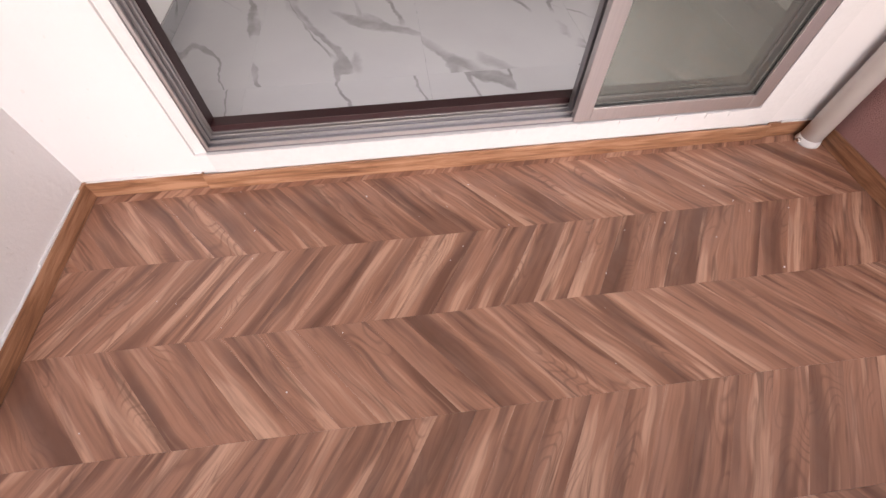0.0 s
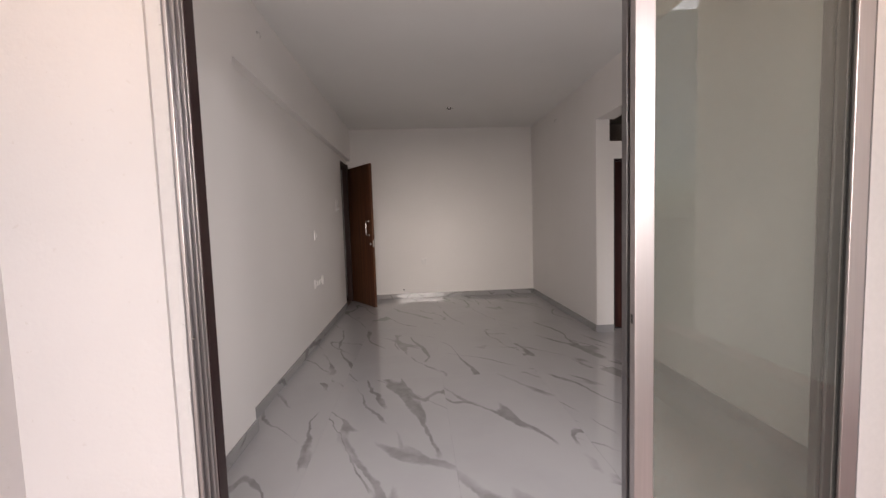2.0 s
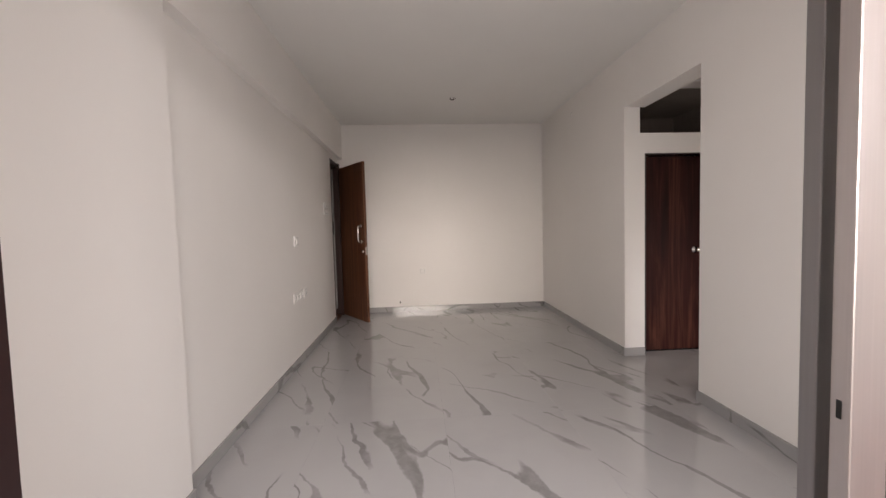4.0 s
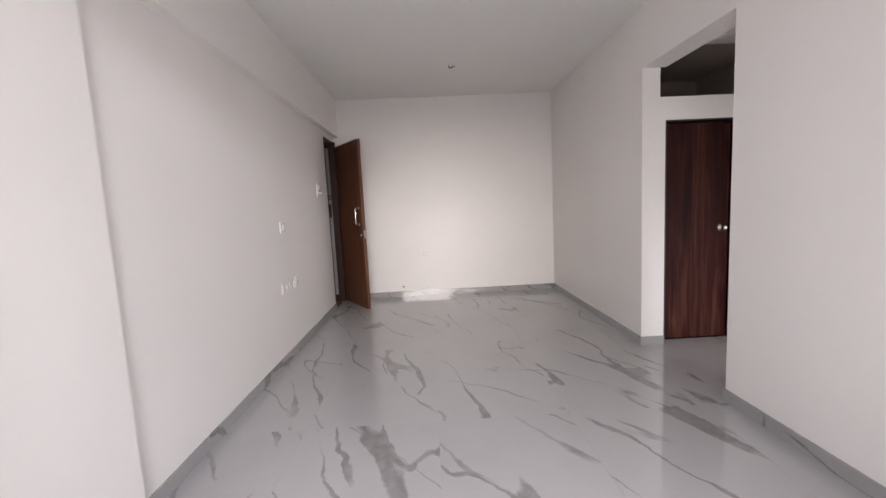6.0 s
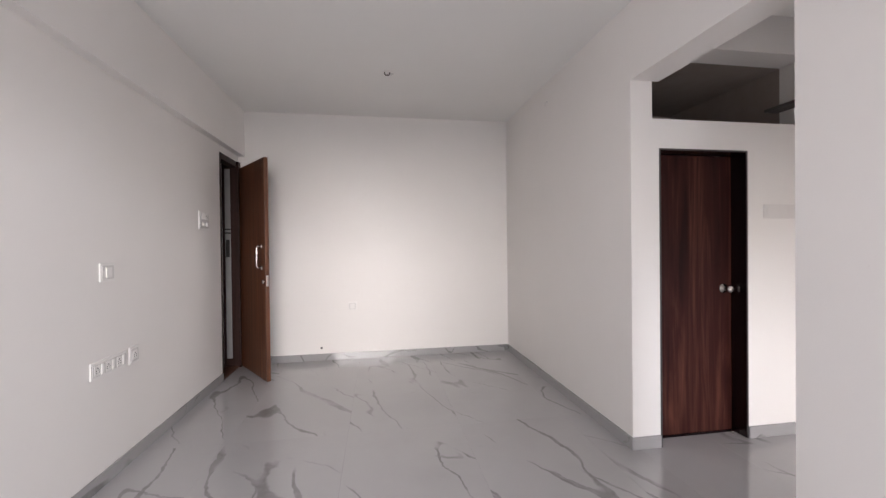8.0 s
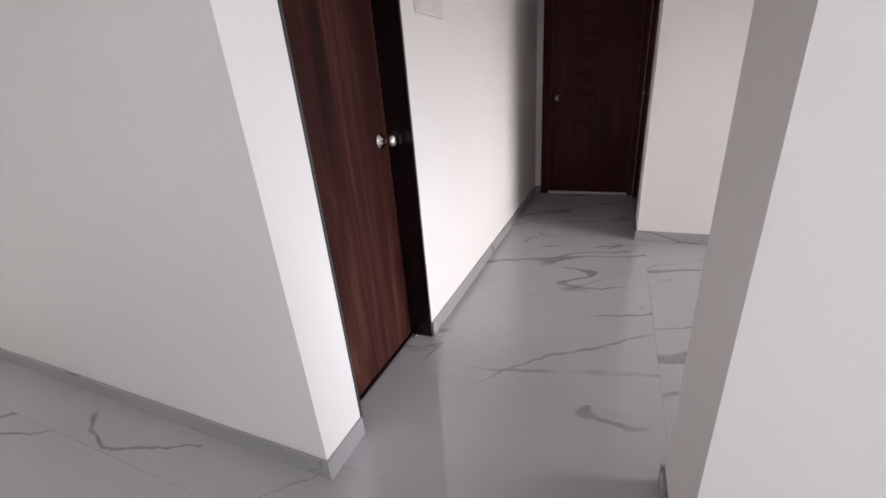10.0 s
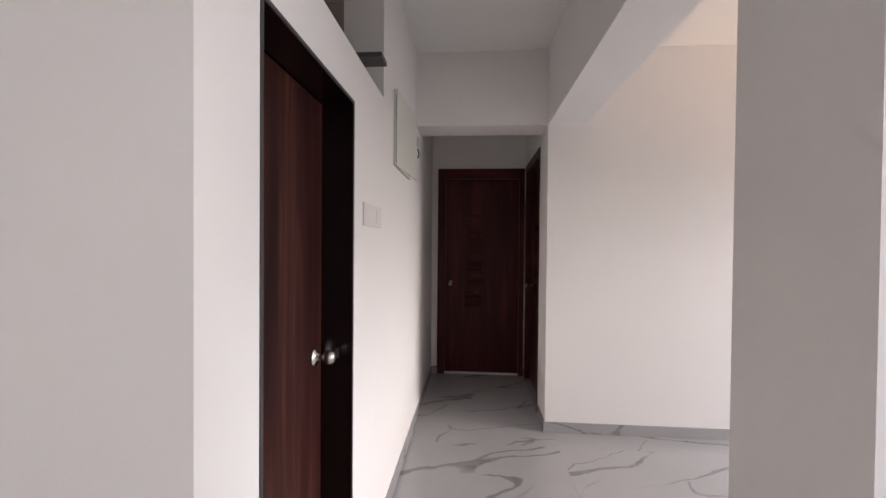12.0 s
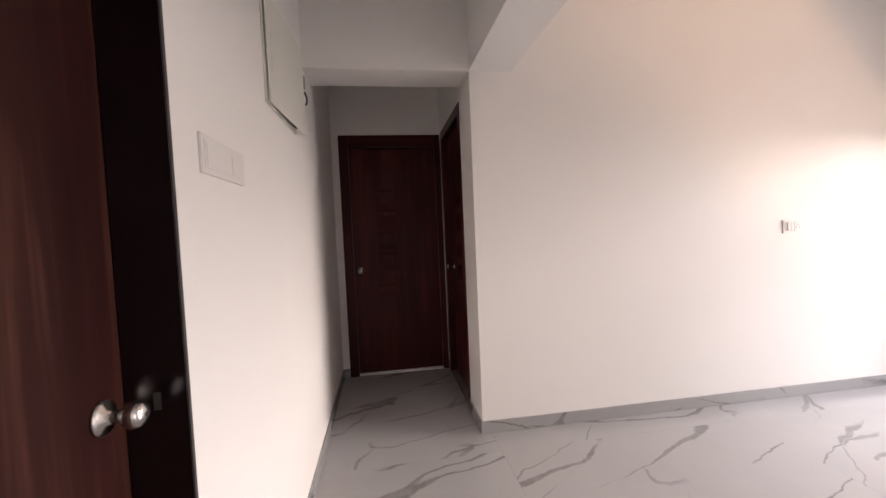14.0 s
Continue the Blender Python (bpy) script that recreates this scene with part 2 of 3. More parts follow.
TEAK = wood("brown_teak_veneer", (0.055, 0.018, 0.008), (0.098, 0.036, 0.016), (0.15, 0.062, 0.030), 0.8, 16, 0.38, 0.0)


def plain(name, colour, rough, metal=0.0, mottling=0.12, scale=30):
    n = Nodes(name)
    p = n.coords()
    v = n.noise(p, scale, 3, 0.6)
    n.set(Base_Color=n.mix(v, colour, tuple(c * (1 - mottling) for c in colour)), Metallic=metal,
          Roughness=n.math("ADD", n.math("MULTIPLY", v, 0.12), rough - 0.06))
    return n.mat


def brushed(name, colour, rough):
    n = Nodes(name)
    p = n.mapped(n.coords(), scale=(160, 160, 3))
    v = n.noise(p, 1.0, 2, 0.5)
    n.set(Base_Color=n.mix(v, colour, tuple(c * 0.88 for c in colour)), Metallic=0.85, Roughness=n.math("ADD", n.math("MULTIPLY", v, 0.16), rough - 0.08))
    return n.mat


ALU = brushed("silver_anodised_aluminium", (0.66, 0.62, 0.62), 0.38)
ALU_TRACK = brushed("grey_aluminium_track", (0.34, 0.33, 0.34), 0.36)
BRONZE = plain("dark_brown_frame_paint", (0.040, 0.015, 0.016), 0.42)
RUBBER = plain("black_gasket", (0.012, 0.012, 0.012), 0.6)
GRANITE = plain("black_granite", (0.011, 0.004, 0.005), 0.22, 0, 0.4, 160)
GRANITE_EDGE = plain("grey_granite_edge", (0.05, 0.046, 0.045), 0.5, 0, 0.35, 120)
STEEL = plain("satin_stainless_steel", (0.62, 0.59, 0.56), 0.24, 1.0, 0.1, 60)
WHITE_PLASTIC = plain("white_plastic", (0.80, 0.78, 0.755), 0.30, 0, 0.03)
GREY_PLASTIC = plain("pale_grey_plastic", (0.64, 0.62, 0.60), 0.35, 0, 0.05)
FILM = plain("film_covered_plastic", (0.70, 0.67, 0.645), 0.5, 0, 0.02)
# black for dark fittings; also paints the shade inside small holes
HOLE = plain("dark_hole", (0.02, 0.018, 0.016), 0.7)
PVC = plain("white_pvc", (0.80, 0.765, 0.74), 0.38, 0, 0.08, 14)
BOX_PAINT = plain("pale_green_box_paint", (0.70, 0.69, 0.625), 0.42, 0, 0.05, 9)
STONE = plain("grey_stone_slab", (0.135, 0.12, 0.115), 0.5, 0, 0.3, 70)
GROUT = plain("pale_grey_grout", (0.36, 0.355, 0.355), 0.8, 0, 0.15, 50)
GROUT_BROWN = plain("brown_grout", (0.34, 0.26, 0.21), 0.8, 0, 0.2, 50)
CEMENT = plain("white_cement_filler", (0.70, 0.68, 0.675), 0.7, 0, 0.12, 45)
# the unlit loft's shade is put into this darker colour
LOFT = plain("loft_shade_plaster", (0.33, 0.28, 0.245), 0.85, 0, 0.25, 8)
CONCRETE = plain("grey_concrete", (0.30, 0.29, 0.28), 0.8, 0, 0.3, 6)
FACADE = plain("cream_facade_paint", (0.62, 0.50, 0.40), 0.8, 0, 0.15, 0.6)
GROUND = plain("dusty_ground", (0.22, 0.19, 0.15), 0.9, 0, 0.3, 0.08)
WINDOW_DARK = plain("dark_window_glass", (0.03, 0.035, 0.04), 0.15)


def clear_glass():
    n = Nodes("tinted_glass")
    t = n.tree
    clear = n.add("BsdfTransparent", Color=(0.795, 0.81, 0.785, 1))
    shine = n.add("BsdfGlossy", Color=(1, 1, 1, 1), Roughness=0.015)
    grazing = n.math("POWER", n.add("LayerWeight", Blend=0.5).outputs["Facing"], 4.0)
    gloss = n.math("ADD", n.math("MULTIPLY", grazing, 0.85), 0.05)
    mixed = n.add("MixShader")
    t.links.new(gloss, mixed.inputs[0])
    t.links.new(clear.outputs[0], mixed.inputs[1])
    t.links.new(shine.outputs[0], mixed.inputs[2])
    # diffuse layer for dust, also paints in the milky haze of reflections
    dust_haze = n.add("BsdfDiffuse", Color=(0.66, 0.67, 0.63, 1))
    dusty = n.add("MixShader")
    smear = n.noise(n.mapped(n.coords(), scale=(1.0, 1.0, 0.35)), 3.0, 4, 0.6)
    t.links.new(n.math("ADD", n.math("MULTIPLY", smear, 0.08), 0.015), dusty.inputs[0])
    t.links.new(mixed.outputs[0], dusty.inputs[1])
    t.links.new(dust_haze.outputs[0], dusty.inputs[2])
    t.links.new(dusty.outputs[0], t.nodes["Material Output"].inputs["Surface"])
    return n.mat


GLASS = clear_glass()


# ---- mesh helpers ----
def slab(bm, x0, y0, z0, x1, y1, z1, bevel=0.0):
    """A box in bm, with rounded edges if asked."""
    made = bmesh.ops.create_cube(bm, size=1)["verts"]
    for v in made:
        v.co = Vector(((x0 + x1) / 2 + v.co.x * (x1 - x0), (y0 + y1) / 2 + v.co.y * (y1 - y0), (z0 + z1) / 2 + v.co.z * (z1 - z0)))
    if bevel:
        edges = list({e for v in made for e in v.link_edges})
        bmesh.ops.bevel(bm, geom=edges, offset=bevel, segments=2, affect="EDGES", profile=0.6)
    return bm


def block(*a, bevel=0.0):
    return slab(bmesh.new(), *a, bevel=bevel)


def lathe(profile, axis="Z", origin=(0, 0, 0), steps=28):
    """A turned shape: profile of (radius, height) about an axis."""
    bm = bmesh.new()
    rings = []
    for r, h in profile:
        ring = []
        for i in range(steps):
            a = 2 * math.pi * i / steps
            c = (r * math.cos(a), r * math.sin(a), h)
            if axis == "Y":
                c = (c[0], c[2], c[1])
            elif axis == "X":
                c = (c[2], c[0], c[1])
            ring.append(bm.verts.new(Vector(c) + Vector(origin)))
        rings.append(ring)
    for a, b in zip(rings, rings[1:]):
        for i in range(steps):
            bm.faces.new((a[i], a[(i + 1) % steps], b[(i + 1) % steps], b[i]))
    bm.faces.new(rings[0][::-1])
    bm.faces.new(rings[-1])
    bmesh.ops.recalc_face_normals(bm, faces=bm.faces)
    for f in bm.faces:
        f.smooth = len(f.verts) == 4
    return bm


def tube(points, radius, steps=10):
    """A round bar along a line of points."""
    bm = bmesh.new()
    pts = [Vector(p) for p in points]
    rings = []
    for i, p in enumerate(pts):
        d = (pts[min(i + 1, len(pts) - 1)] - pts[max(i - 1, 0)]).normalized()
        side = d.orthogonal().normalized() if not rings else (last - d * last.dot(d)).normalized()
        last = side
        up = d.cross(side)
        rings.append([bm.verts.new(p + radius * (math.cos(2 * math.pi * k / steps) * side + math.sin(2 * math.pi * k / steps) * up)) for k in range(steps)])
    for a, b in zip(rings, rings[1:]):
        for k in range(steps):
            bm.faces.new((a[k], a[(k + 1) % steps], b[(k + 1) % steps], b[k])).smooth = True
    bm.faces.new(rings[0][::-1])
    bm.faces.new(rings[-1])
    bmesh.ops.recalc_face_normals(bm, faces=bm.faces)
    return bm


def part(name, bm, material, parent=None, label="", m=None):
    """Link a bmesh as one mesh object, under a thing or part if given."""
    me = bpy.data.meshes.new(name)
    bm.to_mesh(me)
    bm.free()
    me.materials.append(material)
    ob = new(name, me)
    if parent is not None:
        ob.parent = parent
    if m is not None:
        ob.matrix_basis = m
    return tagged(ob, label)


def thing(name, m, label, category, group="", kind=""):
    ob = new(name)
    ob.empty_display_size = 0.05
    ob.matrix_basis = m
    return tagged(ob, label, category, group, kind)


def wall(name, material, x0, y0, x1, y1, z0, z1, label, holes=()):
    """A wall in one piece with rectangular openings (from, to, bottom, top) along its longer side."""
    along_x = (x1 - x0) >= (y1 - y0)
    a0, a1, near, far = (x0, x1, y0, y1) if along_x else (y0, y1, x0, x1)
    us = sorted({a0, a1, *(u for h in holes for u in h[:2] if a0 < u < a1)})
    zs = sorted({z0, z1, *(z for h in holes for z in h[2:] if z0 < z < z1)})

    def solid(i, k):
        if not (0 <= i < len(us) - 1 and 0 <= k < len(zs) - 1):
            return False
        u, z = (us[i] + us[i + 1]) / 2, (zs[k] + zs[k + 1]) / 2
        return not any(h[0] < u < h[1] and h[2] < z < h[3] for h in holes)

    bm = bmesh.new()
    known = {}

    def corner(i, k, depth):
        key = (i, k, depth)
        if key not in known:
            d = (near, far)[depth]
            known[key] = bm.verts.new((us[i], d, zs[k]) if along_x else (d, us[i], zs[k]))
        return known[key]

    for i, k in itertools.product(range(len(us) - 1), range(len(zs) - 1)):
        if not solid(i, k):
            continue
        for depth in (0, 1):
            bm.faces.new([corner(i + a, k + b, depth) for a, b in ((0, 0), (1, 0), (1, 1), (0, 1))])
        for di, dk, ends in ((-1, 0, ((0, 0), (0, 1))), (1, 0, ((1, 0), (1, 1))), (0, -1, ((0, 0), (1, 0))), (0, 1, ((0, 1), (1, 1)))):
            if not solid(i + di, k + dk):
                (a, b), (c, e) = ends
                bm.faces.new([corner(i + a, k + b, 0), corner(i + c, k + e, 0), corner(i + c, k + e, 1), corner(i + a, k + b, 1)])
    bmesh.ops.recalc_face_normals(bm, faces=bm.faces)
    return tagged(part(name, bm, material), label, "wall", "", "structure")


# ---- plan (metres) ----
H = 2.83          # ceiling
R = 3.106         # living room's east wall
RT = 3.425        # its hall side
F = 5.562         # living room's north wall
YA, YB = 2.08, 3.09    # opening to the hall
X2 = 5.523        # dining wall
YK = 2.105        # corner of the passage
XE = 6.792        # end of the passage
ZO = 2.34         # head of the opening
ZL = 2.28         # soffit of hall beam and lintel
BW, BE = -0.062, 2.965 # side walls of the balcony
SILL, ZB = 0.045, -0.119
YS = -1.75        # outer line of the balcony

# ---- large structure ----
wall("wall_west", WALL, -0.2, 0.16, 0, F, 0, H, "cream painted living room wall with an entrance opening", [(5.011, 5.54, 0, 2.255)])
tagged(part("wall_west_pier", block(0, 0.16, 0, 0.07, 1.318, H), WALL), "shallow cream painted pier beside the balcony door", "wall", "", "structure")
tagged(part("beam_west", block(0, 1.318, 2.325, 0.07, F, H), WALL), "cream painted ceiling beam along the living room wall", "beam", "", "structure")
wall("wall_north", WALL, -0.2, F, XE + 0.2, F + 0.2, 0, H, "plain cream painted end wall of the living room")
wall("wall_east_north", WALL, R, YB + 0.2, R + 0.18, F, 0, H, "cream painted living room wall beside the hall opening")
wall("wall_east_south", WALL, R, 0.16, RT, YA, 0, H, "cream painted wall between living room and dining space")
tagged(part("wall_east_header", block(R, YA, ZO, 3.302, YB, H), WALL), "cream painted header above the hall opening", "wall", "", "structure")
wall("wall_hall", WALL, R, YB, X2, YB + 0.2, 0, H, "white painted hall wall with bathroom door and loft opening",
     [(3.303, 3.955, 0, 1.917), (3.256, 4.44, 2.105, 2.577)])
wall("wall_passage_north", WALL, X2, YB, XE, YB + 0.2, 0, H, "shaded white wall of the bedroom passage")
wall("wall_passage_south", WALL, X2 + 0.2, YK - 0.2, XE, YK, 0, H, "white passage wall with a bedroom door", [(5.868, 6.742, 0, 2.20)])
wall("wall_bath_east", WALL, XE, YB + 0.2, XE + 0.2, F, 0, H, "plain wall closing the bathroom")
wall("wall_end", WALL, XE, YK - 0.2, XE + 0.2, YB + 0.2, 0, H, "end wall of the passage with a bedroom door", [(2.113, 3.028, 0, 2.191)])
wall("wall_dining", WALL, X2, YD, X2 + 0.2, YK, 0, H, "white painted dining wall lit by a window")
# out of view; place and window size chosen to shape light on the dining wall
wall("wall_dining_south", WALL, R, YD - 0.2, X2 + 0.2, YD, -0.3, H, "unseen dining wall with an assumed wide window opening", [(3.6, 5.45, 0.0, 1.88)])
wall("wall_dining_west", WALL, R, YD, RT, -0.0, 0, H, "plain wall between dining space and balcony")
tagged(part("lintel_passage", block(X2, YK, ZL, X2 + 0.287, YB, H), WALL), "white painted lintel above the passage", "lintel", "", "structure")
tagged(part("beam_hall", block(RT, 1.835, ZL, X2, YK, H), BEAM), "white painted ceiling beam between hall and dining space", "beam", "", "structure")

bm = bmesh.new()
slab(bm, -0.2, 0.0, H, 3.6, F + 0.2, H + 0.15)
slab(bm, 3.6, YD - 0.2, H, XE + 0.2, F + 0.2, H + 0.15)
slab(bm, R, YD - 0.2, H, 3.6, 0.0, H + 0.15)
tagged(part("ceiling", bm, CEIL), "plain off-white painted ceiling", "ceiling", "", "structure")

floor = tagged(part("floor", block(-0.2, 0.02, -0.2, XE + 0.2, F + 0.2, -0.009), GROUT), "polished white marble-look tile floor with grey veins", "floor", "", "structure")
floor_dining = tagged(part("floor_dining", block(R, YD - 0.2, -0.2, XE + 0.2, 0.02, -0.009), GROUT), "polished white marble-look tile floor by the window", "floor", "", "structure")

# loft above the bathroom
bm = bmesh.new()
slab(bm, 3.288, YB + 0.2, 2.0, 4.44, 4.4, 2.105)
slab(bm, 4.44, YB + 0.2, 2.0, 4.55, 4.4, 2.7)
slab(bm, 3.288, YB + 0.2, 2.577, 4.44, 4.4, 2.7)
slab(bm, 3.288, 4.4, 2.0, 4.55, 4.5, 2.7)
tagged(part("loft", bm, LOFT), "storage loft above the bathroom door, shade in its colour", "loft", "", "structure")

# rooms behind the doors, unseen, closed off to keep daylight from leaking in
bm = bmesh.new()
slab(bm, -1.6, 4.3, -0.2, -0.2, 6.2, 0.0)
slab(bm, -1.6, 4.3, H, -0.2, 6.2, H + 0.1)
slab(bm, -1.7, 4.3, 0, -1.6, 6.2, H)
slab(bm, -1.6, 4.2, 0, -0.2, 4.3, H)
slab(bm, -1.6, 6.2, 0, -0.2, 6.3, H)
tagged(part("lobby", bm, CONCRETE), "unlit lobby outside the entrance door", "lobby", "", "structure")
bm = bmesh.new()
slab(bm, X2 + 0.2, 0.7, -0.2, 9.0, YK - 0.2, 0.0)
slab(bm, XE + 0.2, YK - 0.2, -0.2, 9.0, YB + 0.2, 0.0)
slab(bm, X2 + 0.2, 0.6, -0.2, 9.0, 0.7, H)
slab(bm, 9.0, 0.6, -0.2, 9.1, YB + 0.4, H)
slab(bm, XE + 0.2, YB + 0.2, -0.2, 9.0, YB + 0.4, H)
slab(bm, XE + 0.2, 0.6, H, 9.1, YB + 0.4, H + 0.15)
tagged(part("bedroom", bm, WALL), "plain unlit bedroom behind closed doors", "bedroom", "", "structure")

# ---- balcony structure ----
wall("wall_balcony", PLASTER, -0.3, 0.0, R + 0.2, 0.16, -0.3, H, "white plastered balcony wall around the sliding door", [(0.388, 2.708, SILL - 0.012, 2.36)])
bm = bmesh.new()
slab(bm, 0.388, 0.012, -0.05, 0.437, 0.16, 2.36)
slab(bm, 2.612, -0.004, -0.05, 2.708, 0.16, 2.36)
slab(bm, 0.437, -0.008, 2.30, 2.612, 0.16, 2.36)
slab(bm, 0.437, -0.012, -0.045, 2.612, 0.158, SILL - 0.004)
for i in range(26):
    z = 0.1 + i * 0.082 + random.uniform(-0.02, 0.02)
    slab(bm, 0.419 + random.uniform(0, 0.006), 0.009 - random.uniform(0, 0.004), z, 0.430 + random.uniform(0.001, 0.006), 0.016, z + random.uniform(0.05, 0.12), 0.002)
for i in range(19):
    x = 0.5 + i * 0.11 + random.uniform(-0.03, 0.03)
    slab(bm, x, -0.0135 - 0.00013 * i, SILL - random.uniform(0.018, 0.03), x + random.uniform(0.04, 0.10), -0.004, SILL - 0.0045 - 0.0001 * i)
tagged(part("trim_balcony_door", bm, CEMENT), "rough white cement reveal around the sliding door", "trim", "", "structure")
wall("wall_balcony_west", PLASTER, -0.3, YS, BW, 0.0, -0.3, H, "rough white plastered side wall of the balcony")
# upper part, out of view, left off so light reaches the floor
wall("wall_balcony_east", MAUVE, BE, YS, R, 0.0, -0.3, 0.45, "mauve textured side wall of the balcony, cut low")
# out of view; lower than the likely parapet so the lamps reach the floor
wall("parapet", PLASTER, -0.3, YS - 0.12, R, YS, -0.3, 0.10, "unseen white balcony edge, kept low for the light")
tagged(part("ceiling_balcony", block(-0.3, YS - 0.12, H, R + 0.0, 0.0, H + 0.15), CEIL), "white underside of the balcony slab above", "ceiling", "", "structure")
floor_balcony = tagged(part("floor_balcony", block(-0.3, YS, -0.3, BE, 0.0, ZB - 0.006), GROUT_BROWN), "brown wood-look chevron tile floor of the balcony", "floor", "", "structure")


def skirting(material, runs, height, z, label):
    for x0, y0, x1, y1 in runs:
        tagged(part("baseboard", block(x0, y0, z, x1, y1, z + height, bevel=0.0015), material), label, "skirting", "", "structure")


s = 0.011
skirting(SKIRT, [(0.0, 1.318 + s, s, 5.009), (0.07, 0.16, 0.07 + s, 1.318 + s), (0.0, 1.318, 0.07, 1.318 + s),
                 (0.012, F - s, R - s, F), (R - s, YB - s, R, F), (R - s, 0.16, R, YA + s),
                 (R, YB - s, 3.301, YB), (3.957, YB - s, XE - s, YB), (R, YA, RT, YA + s), (RT, YD, RT + s, YA + s),
                 (X2 - s, YD, X2, YK + s), (X2, YK, 5.866, YK + s), (XE - s, 3.03, XE, YB - s), (6.744, YK, XE, YK + s)],
         0.078, 0.0, "grey marble-look skirting along the wall")
skirting(PLANK_SKIRT, [(BW + s, -s, 0.382, 0.0), (0.382, -0.024, 2.71, -0.0125), (2.71, -s, BE - s, 0.0)],
         0.072, ZB, "brown wood-look skirting of the balcony")
for x in (BW, BE - s):
    tagged(part("baseboard", block(0, 0, 0, -YS, s, 0.072, bevel=0.0015), PLANK_SKIRT, None, "", pose(x + s, YS, ZB, 0, 0, 90)), "brown wood-look skirting of the balcony", "skirting", "", "structure")

# ---- sliding door ----
def sliding_door():
    d = thing("door_1", pose(0, 0, 0), "open aluminium sliding balcony door with tinted glass", "sliding door", "", "structure")
    x0, x1, zt = 0.437, 2.612, 2.30
    bm = bmesh.new()
    slab(bm, x0, 0.0, SILL, x0 + 0.004, 0.094, zt)
    slab(bm, x1 - 0.004, 0.0, SILL, x1, 0.094, zt)
    slab(bm, x0, 0.0, SILL, x1, 0.094, SILL + 0.004)
    slab(bm, x0, 0.0, zt - 0.004, x1, 0.094, zt)
    part("track_frame", bm, ALU_TRACK, d)
    for i, y in enumerate((0.001, 0.036, 0.066, 0.086)):
        bm = bmesh.new()
        slab(bm, x0 + 0.004, y, SILL + 0.004, x0 + 0.014, y + 0.007, zt - 0.004, 0.0015)
        slab(bm, x1 - 0.020, y, SILL + 0.004, x1 - 0.004, y + 0.007, zt - 0.004, 0.0015)
        slab(bm, x0 + 0.014, y, SILL + 0.004, x1 - 0.020, y + 0.007, SILL + 0.018, 0.0015)
        part("track_rail", bm, ALU, d, "raised aluminium guide rail")
    bm = bmesh.new()
    slab(bm, x0, 0.094, SILL - 0.02, x0 + 0.016, 0.146, zt)
    slab(bm, x1 - 0.026, 0.094, SILL - 0.02, x1, 0.146, zt)
    slab(bm, x0 + 0.016, 0.094, SILL - 0.02, x1 - 0.026, 0.146, SILL + 0.042, 0.002)
    slab(bm, x0 + 0.016, 0.094, zt - 0.03, x1 - 0.026, 0.146, zt)
    part("inner_frame", bm, BRONZE, d, "dark brown inner edge of the frame")

    def sash(y, shift, metal):
        a, b, za, zb = 1.820 + shift, 2.598, SILL + (0.0045 if y < 0 else 0.008), zt - 0.012
        s = part("sash", slab(bmesh.new(), a, y, za, a + 0.064, y + 0.032, zb, 0.003), metal, d)
        part("stile", block(b - 0.058, y, za, b, y + 0.032, zb, bevel=0.003), metal, s)
        part("bottom_rail", block(a + 0.064, y, za, b - 0.058, y + 0.032, za + 0.058, bevel=0.003), metal, s)
        part("top_rail", block(a + 0.064, y, zb - 0.055, b - 0.058, y + 0.032, zb, bevel=0.003), metal, s)
        bm = bmesh.new()
        for q in ((a + 0.0635, za + 0.058, a + 0.068, zb - 0.055), (b - 0.0625, za + 0.058, b - 0.0575, zb - 0.055),
                  (a + 0.0635, za + 0.0575, b - 0.0575, za + 0.062), (a + 0.0635, zb - 0.059, b - 0.0575, zb - 0.0545)):
            slab(bm, q[0], y + 0.010, q[1], q[2], y + 0.022, q[3])
        part("gasket", bm, RUBBER, s, "thin black rubber gasket")
        g = part("pane", block(a + 0.066, y + 0.0135, za + 0.060, b - 0.060, y + 0.0185, zb - 0.057), GLASS, s, "clear faintly green glass pane")
        g.visible_shadow = False
        return s

    front = sash(-0.012, 0.0, ALU)
    sash(0.044, 0.002, ALU_TRACK)
    part("latch", block(1.8185, 0.001, 0.955, 1.8205, 0.009, 0.985, bevel=0.0008), RUBBER, front, "black latch slot")
    bm = lathe([(0.007, 0), (0.007, 0.003), (0.004, 0.006)], "X", (x0 + 0.004, 0.022, 0.97), 14)
    part("screw", bm, STEEL, d, "small bright screw in the jamb")


sliding_door()


# ---- hinged doors ----
def grain(material, w, t, h, name, parent, label="", m=None):
    """A leaf or post whose grain runs upright: built lying along x, stood up. Local size w wide, t deep, h high."""
    bm = slab(bmesh.new(), 0, 0, 0, h, w, t, 0.0015)
    return part(name, bm, material, parent, label, (m or Matrix()) @ Matrix(((0, 1, 0, 0), (0, 0, 1, 0), (1, 0, 0, 0), (0, 0, 0, 1))))


def knob(parent, m):
    """A round door knob on its rose; it stands out along the local -y."""
    rose = part("knob_rose", lathe([(0.0335, 0.0), (0.0335, -0.004), (0.030, -0.009), (0.016, -0.012), (0.0125, -0.020)], "Y"), STEEL, parent, "satin steel rose", m)
    part("knob", lathe([(0.0125, -0.020), (0.0115, -0.030), (0.014, -0.036), (0.0225, -0.043), (0.0265, -0.053), (0.0255, -0.064), (0.020, -0.071), (0.010, -0.075), (0.004, -0.0755)], "Y"), STEEL, rose, "satin steel round knob")
    part("keyhole", lathe([(0.005, -0.0755), (0.005, -0.077)], "Y", steps=12), HOLE, rose)
    return rose


